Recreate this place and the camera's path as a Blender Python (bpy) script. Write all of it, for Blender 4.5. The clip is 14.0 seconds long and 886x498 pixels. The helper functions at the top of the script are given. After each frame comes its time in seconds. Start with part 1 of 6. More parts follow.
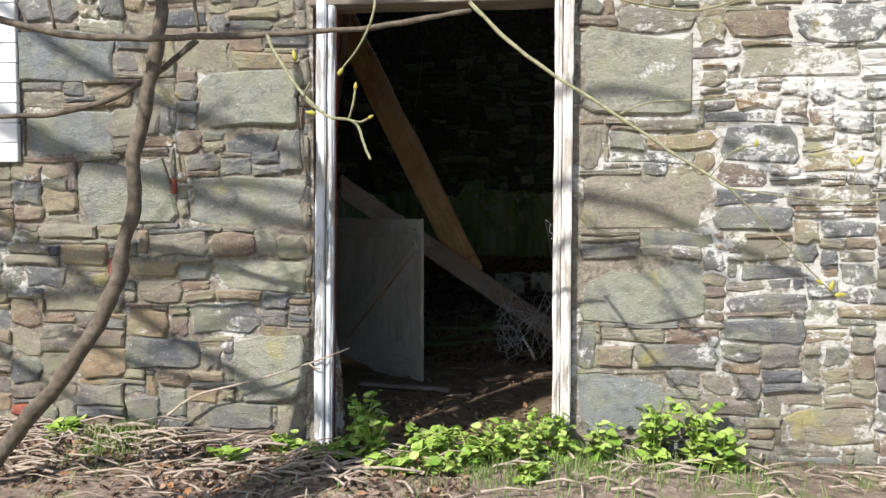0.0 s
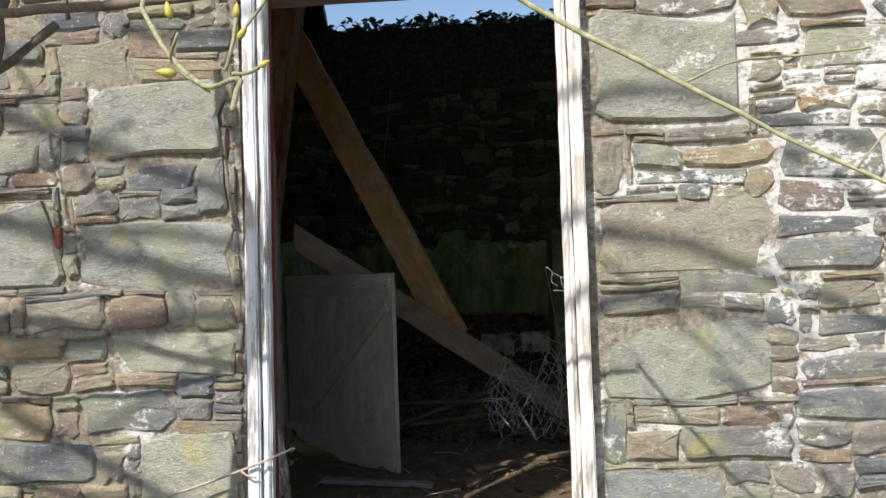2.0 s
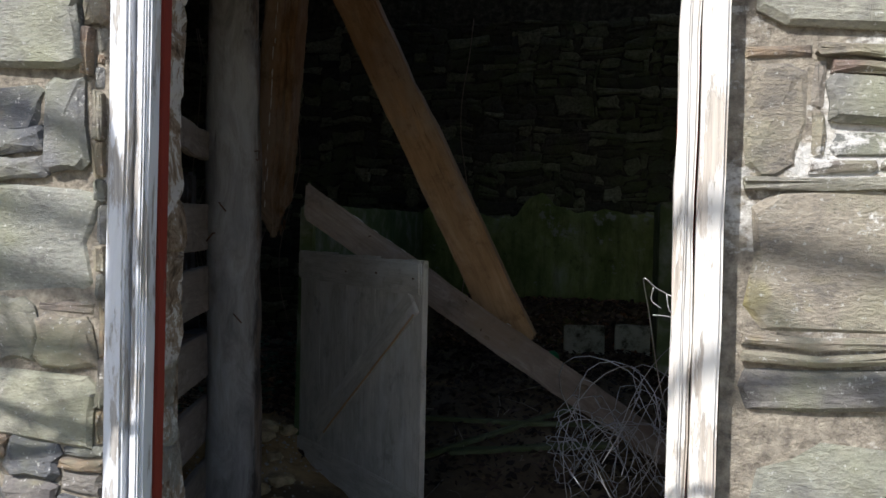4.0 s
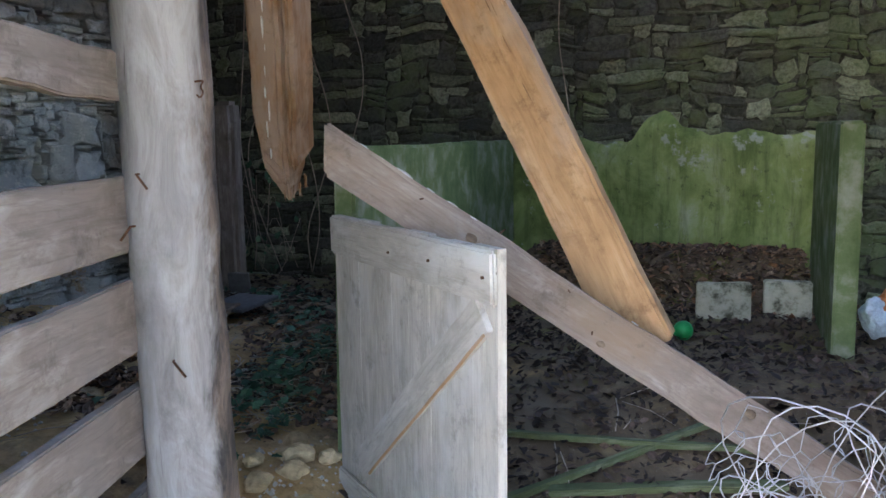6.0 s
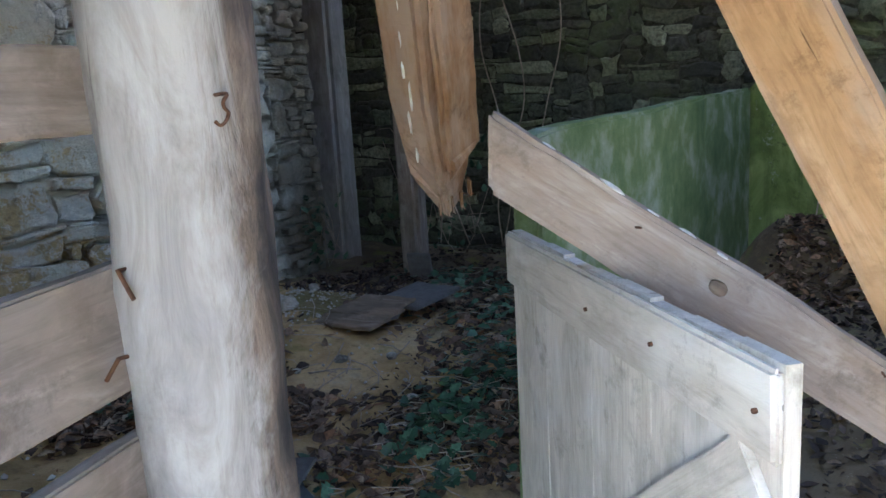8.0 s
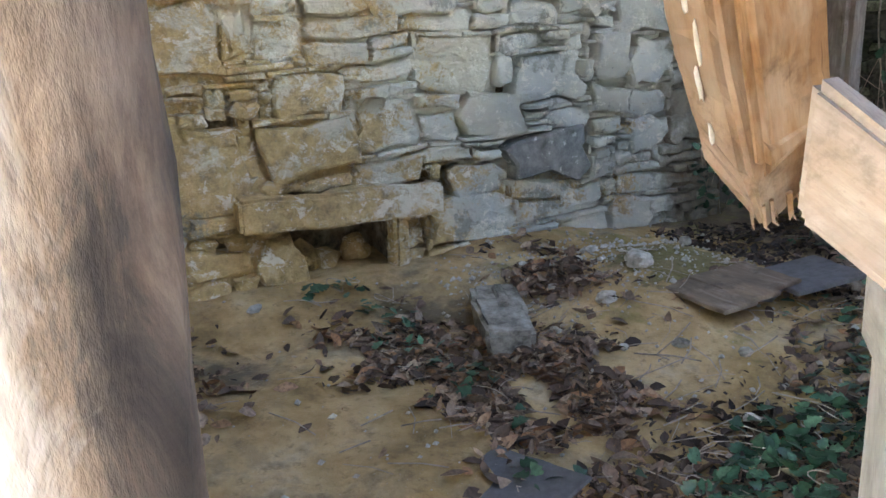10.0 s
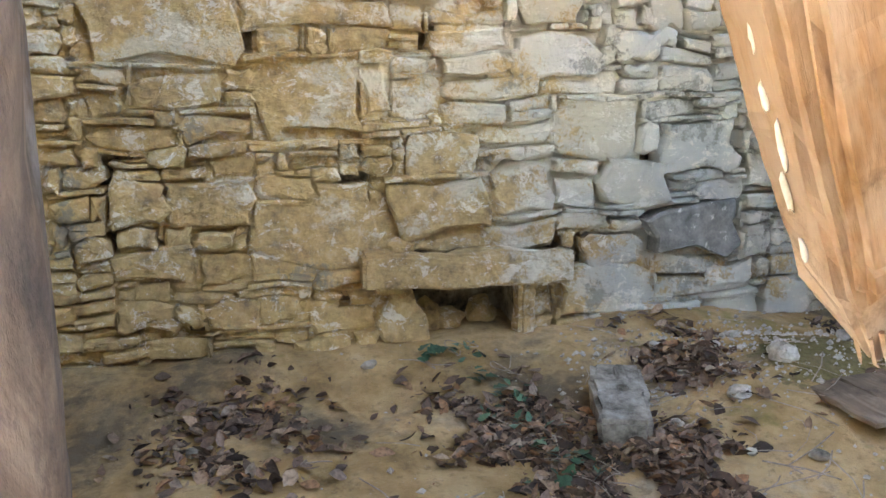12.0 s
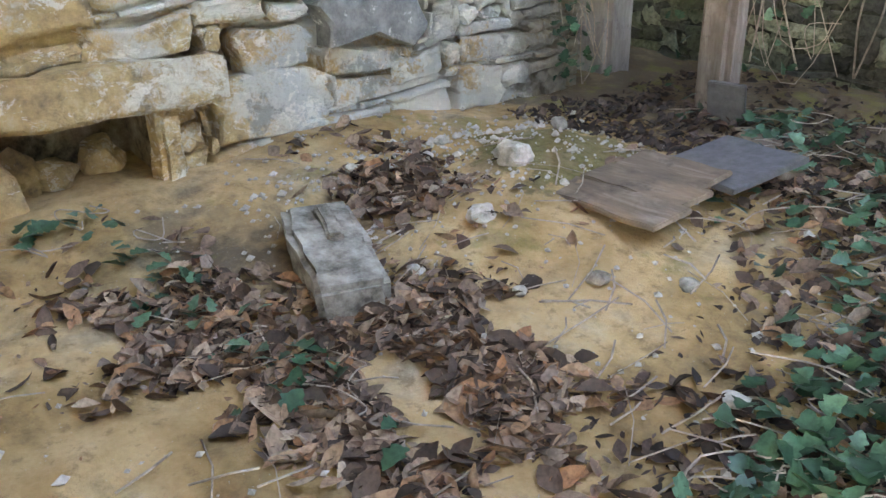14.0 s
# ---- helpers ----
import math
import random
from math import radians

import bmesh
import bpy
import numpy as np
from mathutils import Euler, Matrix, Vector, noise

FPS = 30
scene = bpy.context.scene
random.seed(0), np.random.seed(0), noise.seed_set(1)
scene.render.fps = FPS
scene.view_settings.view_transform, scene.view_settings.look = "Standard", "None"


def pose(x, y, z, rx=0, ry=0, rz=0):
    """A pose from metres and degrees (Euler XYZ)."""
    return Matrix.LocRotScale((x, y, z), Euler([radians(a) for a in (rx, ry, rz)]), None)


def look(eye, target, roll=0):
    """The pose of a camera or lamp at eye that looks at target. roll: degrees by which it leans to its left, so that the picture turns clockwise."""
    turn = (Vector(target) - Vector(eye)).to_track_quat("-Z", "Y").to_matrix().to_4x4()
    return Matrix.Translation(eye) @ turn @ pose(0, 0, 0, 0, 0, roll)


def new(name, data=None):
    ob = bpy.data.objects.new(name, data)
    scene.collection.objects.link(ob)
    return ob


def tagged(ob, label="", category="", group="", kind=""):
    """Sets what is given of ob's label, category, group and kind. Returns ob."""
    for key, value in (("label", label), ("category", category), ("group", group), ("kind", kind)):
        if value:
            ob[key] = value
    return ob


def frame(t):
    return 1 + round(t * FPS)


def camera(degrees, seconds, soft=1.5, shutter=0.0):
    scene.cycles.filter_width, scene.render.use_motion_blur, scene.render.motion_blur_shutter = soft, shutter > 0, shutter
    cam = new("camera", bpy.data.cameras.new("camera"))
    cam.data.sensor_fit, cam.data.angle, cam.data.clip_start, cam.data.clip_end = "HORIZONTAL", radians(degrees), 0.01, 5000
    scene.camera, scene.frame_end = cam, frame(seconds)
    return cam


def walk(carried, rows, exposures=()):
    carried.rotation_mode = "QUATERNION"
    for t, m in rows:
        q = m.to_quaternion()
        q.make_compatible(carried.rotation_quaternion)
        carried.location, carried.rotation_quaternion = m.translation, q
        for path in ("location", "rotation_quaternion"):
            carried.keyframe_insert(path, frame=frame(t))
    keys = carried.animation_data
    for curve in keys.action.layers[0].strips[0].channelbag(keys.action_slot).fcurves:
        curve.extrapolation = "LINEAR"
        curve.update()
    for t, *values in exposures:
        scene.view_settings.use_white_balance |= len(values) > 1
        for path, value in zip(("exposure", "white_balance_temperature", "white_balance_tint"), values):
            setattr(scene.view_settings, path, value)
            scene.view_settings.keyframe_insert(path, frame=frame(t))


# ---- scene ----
cam = camera(56.0, 14.0)
PATH = [
    (0, (0.533, -4.152, 0.907), (0.288, -2.169, 0.814), 0.1),
    (0.5, (0.581, -4.063, 0.864), (0.304, -2.083, 0.82), 0.3),
    (1, (0.556, -3.84, 0.792), (0.23, -1.867, 0.747), -0.4),
    (1.5, (0.485, -3.47, 0.811), (0.267, -1.482, 0.789), -0.2),
    (2, (0.424, -3.11, 0.855), (0.232, -1.12, 0.904), -1.9),
    (2.2, (0.423, -2.977, 0.872), (0.224, -0.988, 0.928), -1.1),
    (4.3, (0.498, -1.419, 1.024), (0.019, 0.52, 0.924), 0.3),
    (4.5, (0.447, -1.272, 1.033), (-0.039, 0.665, 0.922), -1.1),
    (5, (0.366, -0.974, 1.082), (-0.213, 0.938, 0.997), -2.4),
    (5.5, (0.298, -0.648, 1.094), (-0.277, 1.257, 0.89), -1.1),
    (6, (0.23, -0.328, 1.135), (-0.441, 1.536, 0.861), -0.8),
    (6.5, (0.132, -0.089, 1.158), (-0.579, 1.764, 0.916), -1.2),
    (7, (0.022, 0.118, 1.256), (-0.745, 1.939, 0.947), -2.4),
    (9.3, (-0.187, 1.045, 1.262), (-1.791, 2.133, 0.769), -4.5),
    (9.5, (-0.198, 1.117, 1.271), (-1.857, 2.112, 0.765), -4.7),
    (10, (-0.31, 1.23, 1.286), (-2.05, 2.038, 0.721), -3.1),
    (10.5, (-0.344, 1.325, 1.318), (-2.203, 1.874, 0.824), -4.0),
    (11, (-0.326, 1.386, 1.364), (-2.247, 1.758, 0.95), -1.4),
    (11.5, (-0.295, 1.396, 1.372), (-2.243, 1.69, 1.028), -1.1),
    (12, (-0.37, 1.444, 1.32), (-2.269, 1.896, 0.883), -1.4),
    (12.5, (-0.59, 1.458, 1.292), (-2.398, 2.171, 0.823), -3.4),
    (13, (-0.78, 1.49, 1.293), (-2.53, 2.308, 0.776), -4.2),
    (13.5, (-0.963, 1.604, 1.228), (-2.691, 2.431, 0.655), -5.0),
    (14, (-1.308, 1.697, 1.042), (-2.704, 2.84, 0.179), -1.8),
]
walk(cam, [(t, look(eye, target, roll)) for t, eye, target, roll in PATH],
     exposures=[(0.0, 0.38, 6400, 9), (2.2, 0.48, 6400, 9), (4.3, 0.6, 6200, 11), (4.6, 1.05, 6200, 13), (5.0, 2.1, 6600, 15), (5.6, 3.7, 6300, 15), (7.0, 4.35, 6000, 12),
                (9.3, 5.3, 6500, 11), (10.2, 5.95, 7700, 16), (11.0, 6.15, 8300, 18), (12.0, 6.3, 8300, 17), (13.0, 6.3, 8400, 17), (13.5, 6.2, 8400, 17), (14.0, 6.85, 8300, 16)])

# ---- light ----
world = bpy.data.worlds.new("sky")
scene.world = world
world.use_nodes = True
wn = world.node_tree.nodes
sky = wn.new("ShaderNodeTexSky")
sky.sky_type, sky.sun_disc = "NISHITA", False
SUN_EL, SUN_AZ = radians(43), radians(27)   # height; angle off the wall's normal, from the left
sky.sun_elevation = SUN_EL
sky.sun_rotation = radians(180) + SUN_AZ
wn["Background"].inputs["Strength"].default_value = 0.12
world.node_tree.links.new(sky.outputs[0], wn["Background"].inputs["Color"])
sun = new("sun", bpy.data.lights.new("sun", "SUN"))
sun.data.energy, sun.data.angle, sun.data.color = 5.0, radians(0.6), (1.0, 0.95, 0.88)
sun.matrix_world = look((0, 0, 8), (math.sin(SUN_AZ) * math.cos(SUN_EL), math.cos(SUN_AZ) * math.cos(SUN_EL), 8 - math.sin(SUN_EL)))

# ---- materials ----


class Nodes:
    """Short calls for building one node material."""

    def __init__(self, name, rough=0.85, metal=0.0):
        self.m = bpy.data.materials.new(name)
        self.m.use_nodes = True
        self.t = self.m.node_tree
        self.b = self.t.nodes["Principled BSDF"]
        self.b.inputs["Roughness"].default_value = rough
        self.b.inputs["Metallic"].default_value = metal
        self.b.inputs["Specular IOR Level"].default_value = 0.3
        self.geo = self.t.nodes.new("ShaderNodeNewGeometry")
        self.info = self.t.nodes.new("ShaderNodeObjectInfo")
        self.tex = self.t.nodes.new("ShaderNodeTexCoord")

    def put(self, sock, v):
        if isinstance(v, bpy.types.NodeSocket):
            self.t.links.new(v, sock)
        elif isinstance(v, tuple) and len(v) == 3 and sock.type == "RGBA":
            sock.default_value = (*v, 1)
        else:
            sock.default_value = v

    def pos(self, own=False, scale=(1, 1, 1)):
        mp = self.t.nodes.new("ShaderNodeMapping")
        self.put(mp.inputs["Vector"], self.tex.outputs["Object"] if own else self.geo.outputs["Position"])
        mp.inputs["Scale"].default_value = scale
        return mp.outputs[0]

    def noise(self, scale, detail=4, rough=0.6, vec=None, warp=0.0):
        n = self.t.nodes.new("ShaderNodeTexNoise")
        n.inputs["Scale"].default_value, n.inputs["Detail"].default_value = scale, detail
        n.inputs["Roughness"].default_value, n.inputs["Distortion"].default_value = rough, warp
        self.put(n.inputs["Vector"], vec or self.pos())
        return n.outputs["Fac"]

    def cells(self, scale, vec=None, feature="F1"):
        n = self.t.nodes.new("ShaderNodeTexVoronoi")
        n.feature = feature
        n.inputs["Scale"].default_value = scale
        self.put(n.inputs["Vector"], vec or self.pos())
        return n.outputs["Distance"]

    def piece(self):
        """A number of its own for each piece, whether an object or an island of a joined mesh."""
        a = self.math("ADD", self.info.outputs["Random"], self.geo.outputs["Random Per Island"])
        w = self.t.nodes.new("ShaderNodeTexWhiteNoise")
        w.noise_dimensions = "1D"
        self.put(w.inputs["W"], self.math("MULTIPLY", a, 37.7))
        return w.outputs["Value"]

    def math(self, op, a, b=0.0):
        n = self.t.nodes.new("ShaderNodeMath")
        n.operation = op
        self.put(n.inputs[0], a)
        self.put(n.inputs[1], b)
        return n.outputs[0]

    def ramp(self, fac, stops, const=False):
        n = self.t.nodes.new("ShaderNodeValToRGB")
        self.put(n.inputs[0], fac)
        cr = n.color_ramp
        cr.interpolation = "CONSTANT" if const else "LINEAR"
        while len(cr.elements) < len(stops):
            cr.elements.new(0.5)
        for e, (p, c) in zip(cr.elements, stops):
            e.position = p
            e.color = (c, c, c, 1) if isinstance(c, (int, float)) else (*c, 1)
        return n.outputs[0]

    def mix(self, fac, a, b, mode="MIX"):
        n = self.t.nodes.new("ShaderNodeMix")
        n.data_type, n.blend_type = "RGBA", mode
        self.put(n.inputs["Factor"], fac)
        self.put(n.inputs["A"], a)
        self.put(n.inputs["B"], b)
        return n.outputs["Result"]

    def axis(self, k):
        s = self.t.nodes.new("ShaderNodeSeparateXYZ")
        self.put(s.inputs[0], self.geo.outputs["Position"])
        return s.outputs[k]

    def span(self, v, a, b):
        n = self.t.nodes.new("ShaderNodeMapRange")
        self.put(n.inputs["Value"], v)
        n.inputs["From Min"].default_value, n.inputs["From Max"].default_value = a, b
        return n.outputs["Result"]

    def done(self, colour, height=None, strength=0.5, dist=0.01, rough=None):
        self.put(self.b.inputs["Base Color"], colour)
        if rough is not None:
            self.put(self.b.inputs["Roughness"], rough)
        if height is not None:
            n = self.t.nodes.new("ShaderNodeBump")
            n.inputs["Strength"].default_value, n.inputs["Distance"].default_value = strength, dist
            self.put(n.inputs["Height"], height)
            self.put(self.b.inputs["Normal"], n.outputs[0])
        return self.m


def lime_patches(n):
    """Where the old lime wash still clings: blotches that run over stones and joints alike."""
    side = n.math("ADD", n.math("MULTIPLY", n.span(n.axis(0), 0.9, 2.2), 0.07), n.math("MULTIPLY", n.math("MULTIPLY", n.span(n.axis(0), 0.3, 0.7), n.span(n.axis(2), 0.8, 1.6)), 0.06))
    low = n.math("MULTIPLY", n.span(n.axis(2), 0.25, -0.35), -0.05)
    big = n.math("ADD", n.math("MULTIPLY", n.noise(2.4, 3, 0.5), 0.40), n.math("MULTIPLY", n.noise(9, 6, 0.7, n.pos(scale=(1, 1, 2.0)), 0.5), 0.36))
    return n.math("ADD", n.math("ADD", n.math("ADD", big, n.math("MULTIPLY", n.noise(42, 6, 0.75), 0.26)), side), low)


def stone_outer(large=False):
    n = Nodes("large_dressed_stone" if large else "weathered_slate_stone", 0.8)
    base = n.ramp(n.piece(), [(0.0, (0.27, 0.29, 0.31)), (0.3, (0.39, 0.385, 0.32)), (0.6, (0.36, 0.365, 0.33)), (0.8, (0.45, 0.43, 0.34)), (1.0, (0.40, 0.34, 0.27))] if large else [(0.0, (0.13, 0.135, 0.15)), (0.14, (0.25, 0.25, 0.25)), (0.26, (0.33, 0.31, 0.25)), (0.38, (0.36, 0.26, 0.175)), (0.48, (0.27, 0.19, 0.15)),
                              (0.6, (0.22, 0.21, 0.205)), (0.74, (0.33, 0.29, 0.24)), (0.86, (0.40, 0.35, 0.25)), (0.93, (0.42, 0.29, 0.17)), (1.0, (0.22, 0.22, 0.225))])
    fine = n.noise(55, 7, 0.75, n.pos(scale=(1, 1, 2.6)))
    mid = n.noise(11, 6, 0.7, n.pos(scale=(1, 1, 1.6)), 0.5)
    c = n.mix(n.ramp(fine, [(0.3, 0.55), (0.62, 0.0)]), base, (0.07, 0.07, 0.075))
    c = n.mix(n.ramp(mid, [(0.36, 0.55), (0.5, 0.0)]), c, (0.12, 0.115, 0.115))         # dark weathering
    c = n.mix(n.ramp(mid, [(0.55, 0.0), (0.68, 0.4)]), c, (0.44, 0.41, 0.35))
    c = n.mix(n.ramp(n.noise(4.5, 5), [(0.45, 0.0), (0.66, 0.6)]), c, (0.33, 0.335, 0.22))       # olive algae
    c = n.mix(n.ramp(n.noise(3.1, 4), [(0.62, 0.0), (0.72, 0.55)]), c, (0.44, 0.38, 0.11))  # yellow lichen
    c = n.mix(n.ramp(n.noise(75, 5, 0.7), [(0.62, 0.0), (0.65, 0.6)]), c, (0.68, 0.67, 0.64))      # flecks of wash
    c = n.mix(n.ramp(lime_patches(n), [(0.63, 0.0), (0.665, 0.85)] if large else [(0.60, 0.0), (0.635, 0.85)]), c, (0.78, 0.76, 0.73))
    h = n.math("ADD", fine, n.math("MULTIPLY", n.noise(14, 6, 0.7), 1.8))
    return n.done(c, h, 0.85, 0.014)


def mortar_outer():
    n = Nodes("lime_mortar", 0.95)
    c = n.ramp(n.noise(30, 6, 0.7), [(0.3, (0.13, 0.115, 0.10)), (0.5, (0.33, 0.29, 0.235)), (0.7, (0.52, 0.46, 0.37))])
    c = n.mix(n.ramp(n.math("ADD", lime_patches(n), n.math("MULTIPLY", n.span(n.axis(0), 0.3, 1.0), 0.03)), [(0.545, 0.0), (0.60, 0.9)]), c, (0.80, 0.78, 0.74))
    return n.done(c, n.noise(45, 6, 0.75), 1.0, 0.025)


def stone_pale():
    n = Nodes("limewashed_rubble_stone", 0.92)
    base = n.ramp(n.piece(), [(0.0, (0.68, 0.63, 0.50)), (0.3, (0.78, 0.74, 0.63)), (0.5, (0.63, 0.59, 0.49)), (0.68, (0.82, 0.78, 0.67)), (0.85, (0.58, 0.56, 0.48)), (1.0, (0.70, 0.62, 0.45))])
    base = n.mix(n.math("MULTIPLY", n.span(n.axis(1), 3.1, 1.8), 0.45), base, (0.70, 0.57, 0.34))          # yellower towards the doorway end
    fine = n.noise(22, 8, 0.75, n.pos(scale=(1, 1, 2.0)), 0.5)
    c = n.mix(n.ramp(fine, [(0.31, 0.85), (0.37, 0.0)]), base, (0.26, 0.21, 0.14))     # pits
    grey = n.math("ADD", n.noise(2.4, 4), n.math("MULTIPLY", n.span(n.axis(1), 2.7, 3.5), 0.20))
    c = n.mix(n.ramp(grey, [(0.56, 0.0), (0.78, 0.75)]), c, (0.50, 0.52, 0.48))
    worn = n.math("ADD", n.math("MULTIPLY", n.noise(30, 7, 0.75, None, 0.8), 0.42), n.math("MULTIPLY", n.noise(3.6, 5, 0.6, n.pos(scale=(1, 1, 1.5))), 0.62))
    near = n.math("SUBTRACT", n.math("MULTIPLY", n.span(n.axis(1), 2.9, 1.6), 0.10), n.math("MULTIPLY", n.span(n.axis(1), 2.6, 3.4), 0.12))
    worn = n.math("ADD", n.math("ADD", worn, near), n.math("MULTIPLY", n.span(n.axis(2), 1.25, 0.1), 0.12))
    rust = n.ramp(n.noise(13, 7, 0.72), [(0.33, (0.20, 0.125, 0.05)), (0.44, (0.45, 0.28, 0.095)), (0.56, (0.62, 0.41, 0.15)), (0.68, (0.70, 0.55, 0.30))])
    c = n.mix(n.ramp(worn, [(0.545, 0.0), (0.62, 0.8)]), c, rust)        # ochre sandstone where the wash has flaked
    spot = n.math("ADD", n.noise(2.9, 3), n.math("MULTIPLY", n.noise(38, 6, 0.75), 0.35))
    c = n.mix(n.ramp(spot, [(0.79, 0.0), (0.84, 0.7)]), c, (0.25, 0.245, 0.21))
    c = n.mix(n.ramp(n.noise(9, 8, 0.8, n.pos(scale=(1, 1, 1.4)), 0.4), [(0.555, 0.0), (0.585, 0.75)]), c, (0.86, 0.81, 0.69))      # crusts of old wash
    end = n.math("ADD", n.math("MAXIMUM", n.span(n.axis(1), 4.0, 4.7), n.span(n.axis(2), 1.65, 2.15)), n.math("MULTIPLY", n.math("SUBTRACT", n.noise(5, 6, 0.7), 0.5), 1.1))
    c = n.mix(n.ramp(end, [(0.35, 0.0), (0.6, 0.85)]), c, n.ramp(n.noise(10, 6, 0.7), [(0.35, (0.10, 0.085, 0.065)), (0.6, (0.27, 0.235, 0.175))]))   # darker brown towards the far end and the top
    h = n.math("ADD", fine, n.math("ADD", n.math("MULTIPLY", n.noise(8, 6, 0.65), 2.6), n.math("MULTIPLY", n.noise(50, 5, 0.7), 0.3)))
    return n.done(c, h, 0.9, 0.022)


def stone_grey():
    n = Nodes("dark_grey_bare_stone", 0.85)
    c = n.ramp(n.noise(9, 7, 0.72), [(0.35, (0.13, 0.13, 0.12)), (0.5, (0.24, 0.24, 0.22)), (0.62, (0.34, 0.335, 0.30))])
    c = n.mix(n.ramp(n.noise(14, 7, 0.75), [(0.58, 0.0), (0.62, 0.8)]), c, (0.72, 0.69, 0.61))
    return n.done(c, n.noise(12, 7, 0.7), 0.9, 0.02)


def mortar_pale():
    n = Nodes("crumbling_earth_mortar", 0.95)
    c = n.ramp(n.noise(12, 7, 0.7), [(0.36, (0.09, 0.065, 0.04)), (0.5, (0.30, 0.23, 0.14)), (0.66, (0.52, 0.44, 0.31))])
    return n.done(c, n.noise(38, 6, 0.75), 1.0, 0.03)


def limewash():
    n = Nodes("flaking_limewash", 0.92)
    c = n.ramp(n.noise(13, 8, 0.75, n.pos(scale=(1, 1, 0.8)), 0.5), [(0.36, (0.06, 0.045, 0.03)), (0.43, (0.20, 0.14, 0.09)), (0.49, (0.36, 0.27, 0.19)), (0.535, (0.46, 0.38, 0.29)), (0.55, (0.74, 0.71, 0.66)), (0.7, (0.82, 0.80, 0.76))])
    c = n.mix(n.ramp(n.math("ADD", n.noise(3.2, 3), n.math("MULTIPLY", n.noise(30, 6, 0.75), 0.3)), [(0.73, 0.0), (0.77, 0.8)]), c, (0.30, 0.28, 0.24))
    return n.done(c, n.noise(26, 7, 0.75), 1.0, 0.02)


def stone_moss():
    n = Nodes("damp_mossy_stone", 0.8)
    base = n.ramp(n.piece(), [(0.0, (0.07, 0.07, 0.06)), (0.3, (0.15, 0.15, 0.12)), (0.5, (0.10, 0.11, 0.08)), (0.75, (0.25, 0.265, 0.18)), (1.0, (0.38, 0.40, 0.28))])
    fine = n.noise(40, 6, 0.7)
    c = n.mix(n.ramp(fine, [(0.35, 0.7), (0.6, 0.0)]), base, (0.03, 0.03, 0.025))
    right = n.math("MULTIPLY", n.span(n.axis(0), -1.5, 1.2), 0.16)
    c = n.mix(n.ramp(n.math("ADD", n.noise(3.0, 5), right), [(0.5, 0.0), (0.72, 0.6)]), c, (0.14, 0.18, 0.07))
    c = n.mix(n.ramp(n.noise(9, 6, 0.7), [(0.68, 0.0), (0.73, 0.7)]), c, (0.42, 0.42, 0.36))
    return n.done(c, n.math("ADD", fine, n.noise(12, 5)), 0.9, 0.02)


def mortar_dark():
    n = Nodes("dark_earth_joint", 0.95)
    c = n.ramp(n.noise(20, 6, 0.7), [(0.3, (0.02, 0.02, 0.016)), (0.5, (0.075, 0.075, 0.055)), (0.7, (0.17, 0.17, 0.13))])
    return n.done(c, n.noise(30, 6), 1.0, 0.03)


def algae():
    n = Nodes("algae_covered_render", 0.7)
    v = n.noise(3.5, 6, 0.7, n.pos(scale=(1, 1, 0.6)), 0.4)
    c = n.ramp(v, [(0.25, (0.07, 0.10, 0.03)), (0.42, (0.16, 0.22, 0.065)), (0.56, (0.27, 0.34, 0.12)), (0.72, (0.40, 0.44, 0.29))])
    c = n.mix(n.ramp(n.noise(16, 6, 0.75), [(0.58, 0.0), (0.68, 0.7)]), c, (0.05, 0.06, 0.03))
    drip = n.noise(14, 5, 0.7, n.pos(scale=(1, 1, 0.12)))
    c = n.mix(n.ramp(drip, [(0.33, 0.45), (0.5, 0.0)]), c, (0.04, 0.055, 0.02))
    c = n.mix(n.ramp(n.math("ADD", n.noise(7, 6, 0.7), n.math("MULTIPLY", n.span(n.axis(2), 0.6, 1.3), 0.10)), [(0.64, 0.0), (0.7, 0.8)]), c, (0.42, 0.44, 0.40))
    return n.done(c, n.noise(30, 6, 0.7), 0.5, 0.01)


def slab():
    n = Nodes("algae_stained_concrete", 0.75)
    v = n.noise(4.5, 6, 0.65)
    c = n.ramp(v, [(0.3, (0.07, 0.115, 0.04)), (0.5, (0.15, 0.20, 0.085)), (0.6, (0.26, 0.29, 0.21)), (0.75, (0.40, 0.42, 0.37))])
    return n.done(c, n.noise(50, 6, 0.7), 0.5, 0.008)


def concrete():
    n = Nodes("old_grey_concrete", 0.9)
    c = n.ramp(n.noise(12, 6, 0.7), [(0.34, (0.09, 0.08, 0.065)), (0.5, (0.29, 0.265, 0.22)), (0.66, (0.48, 0.445, 0.38))])
    return n.done(c, n.noise(60, 6, 0.7), 0.7, 0.008)


def pale_block():
    n = Nodes("pale_concrete_block", 0.9)
    c = n.ramp(n.noise(9, 6, 0.7), [(0.36, (0.08, 0.08, 0.05)), (0.5, (0.45, 0.44, 0.34)), (0.75, (0.62, 0.61, 0.50))])
    return n.done(c, n.noise(60, 6, 0.7), 0.6, 0.006)


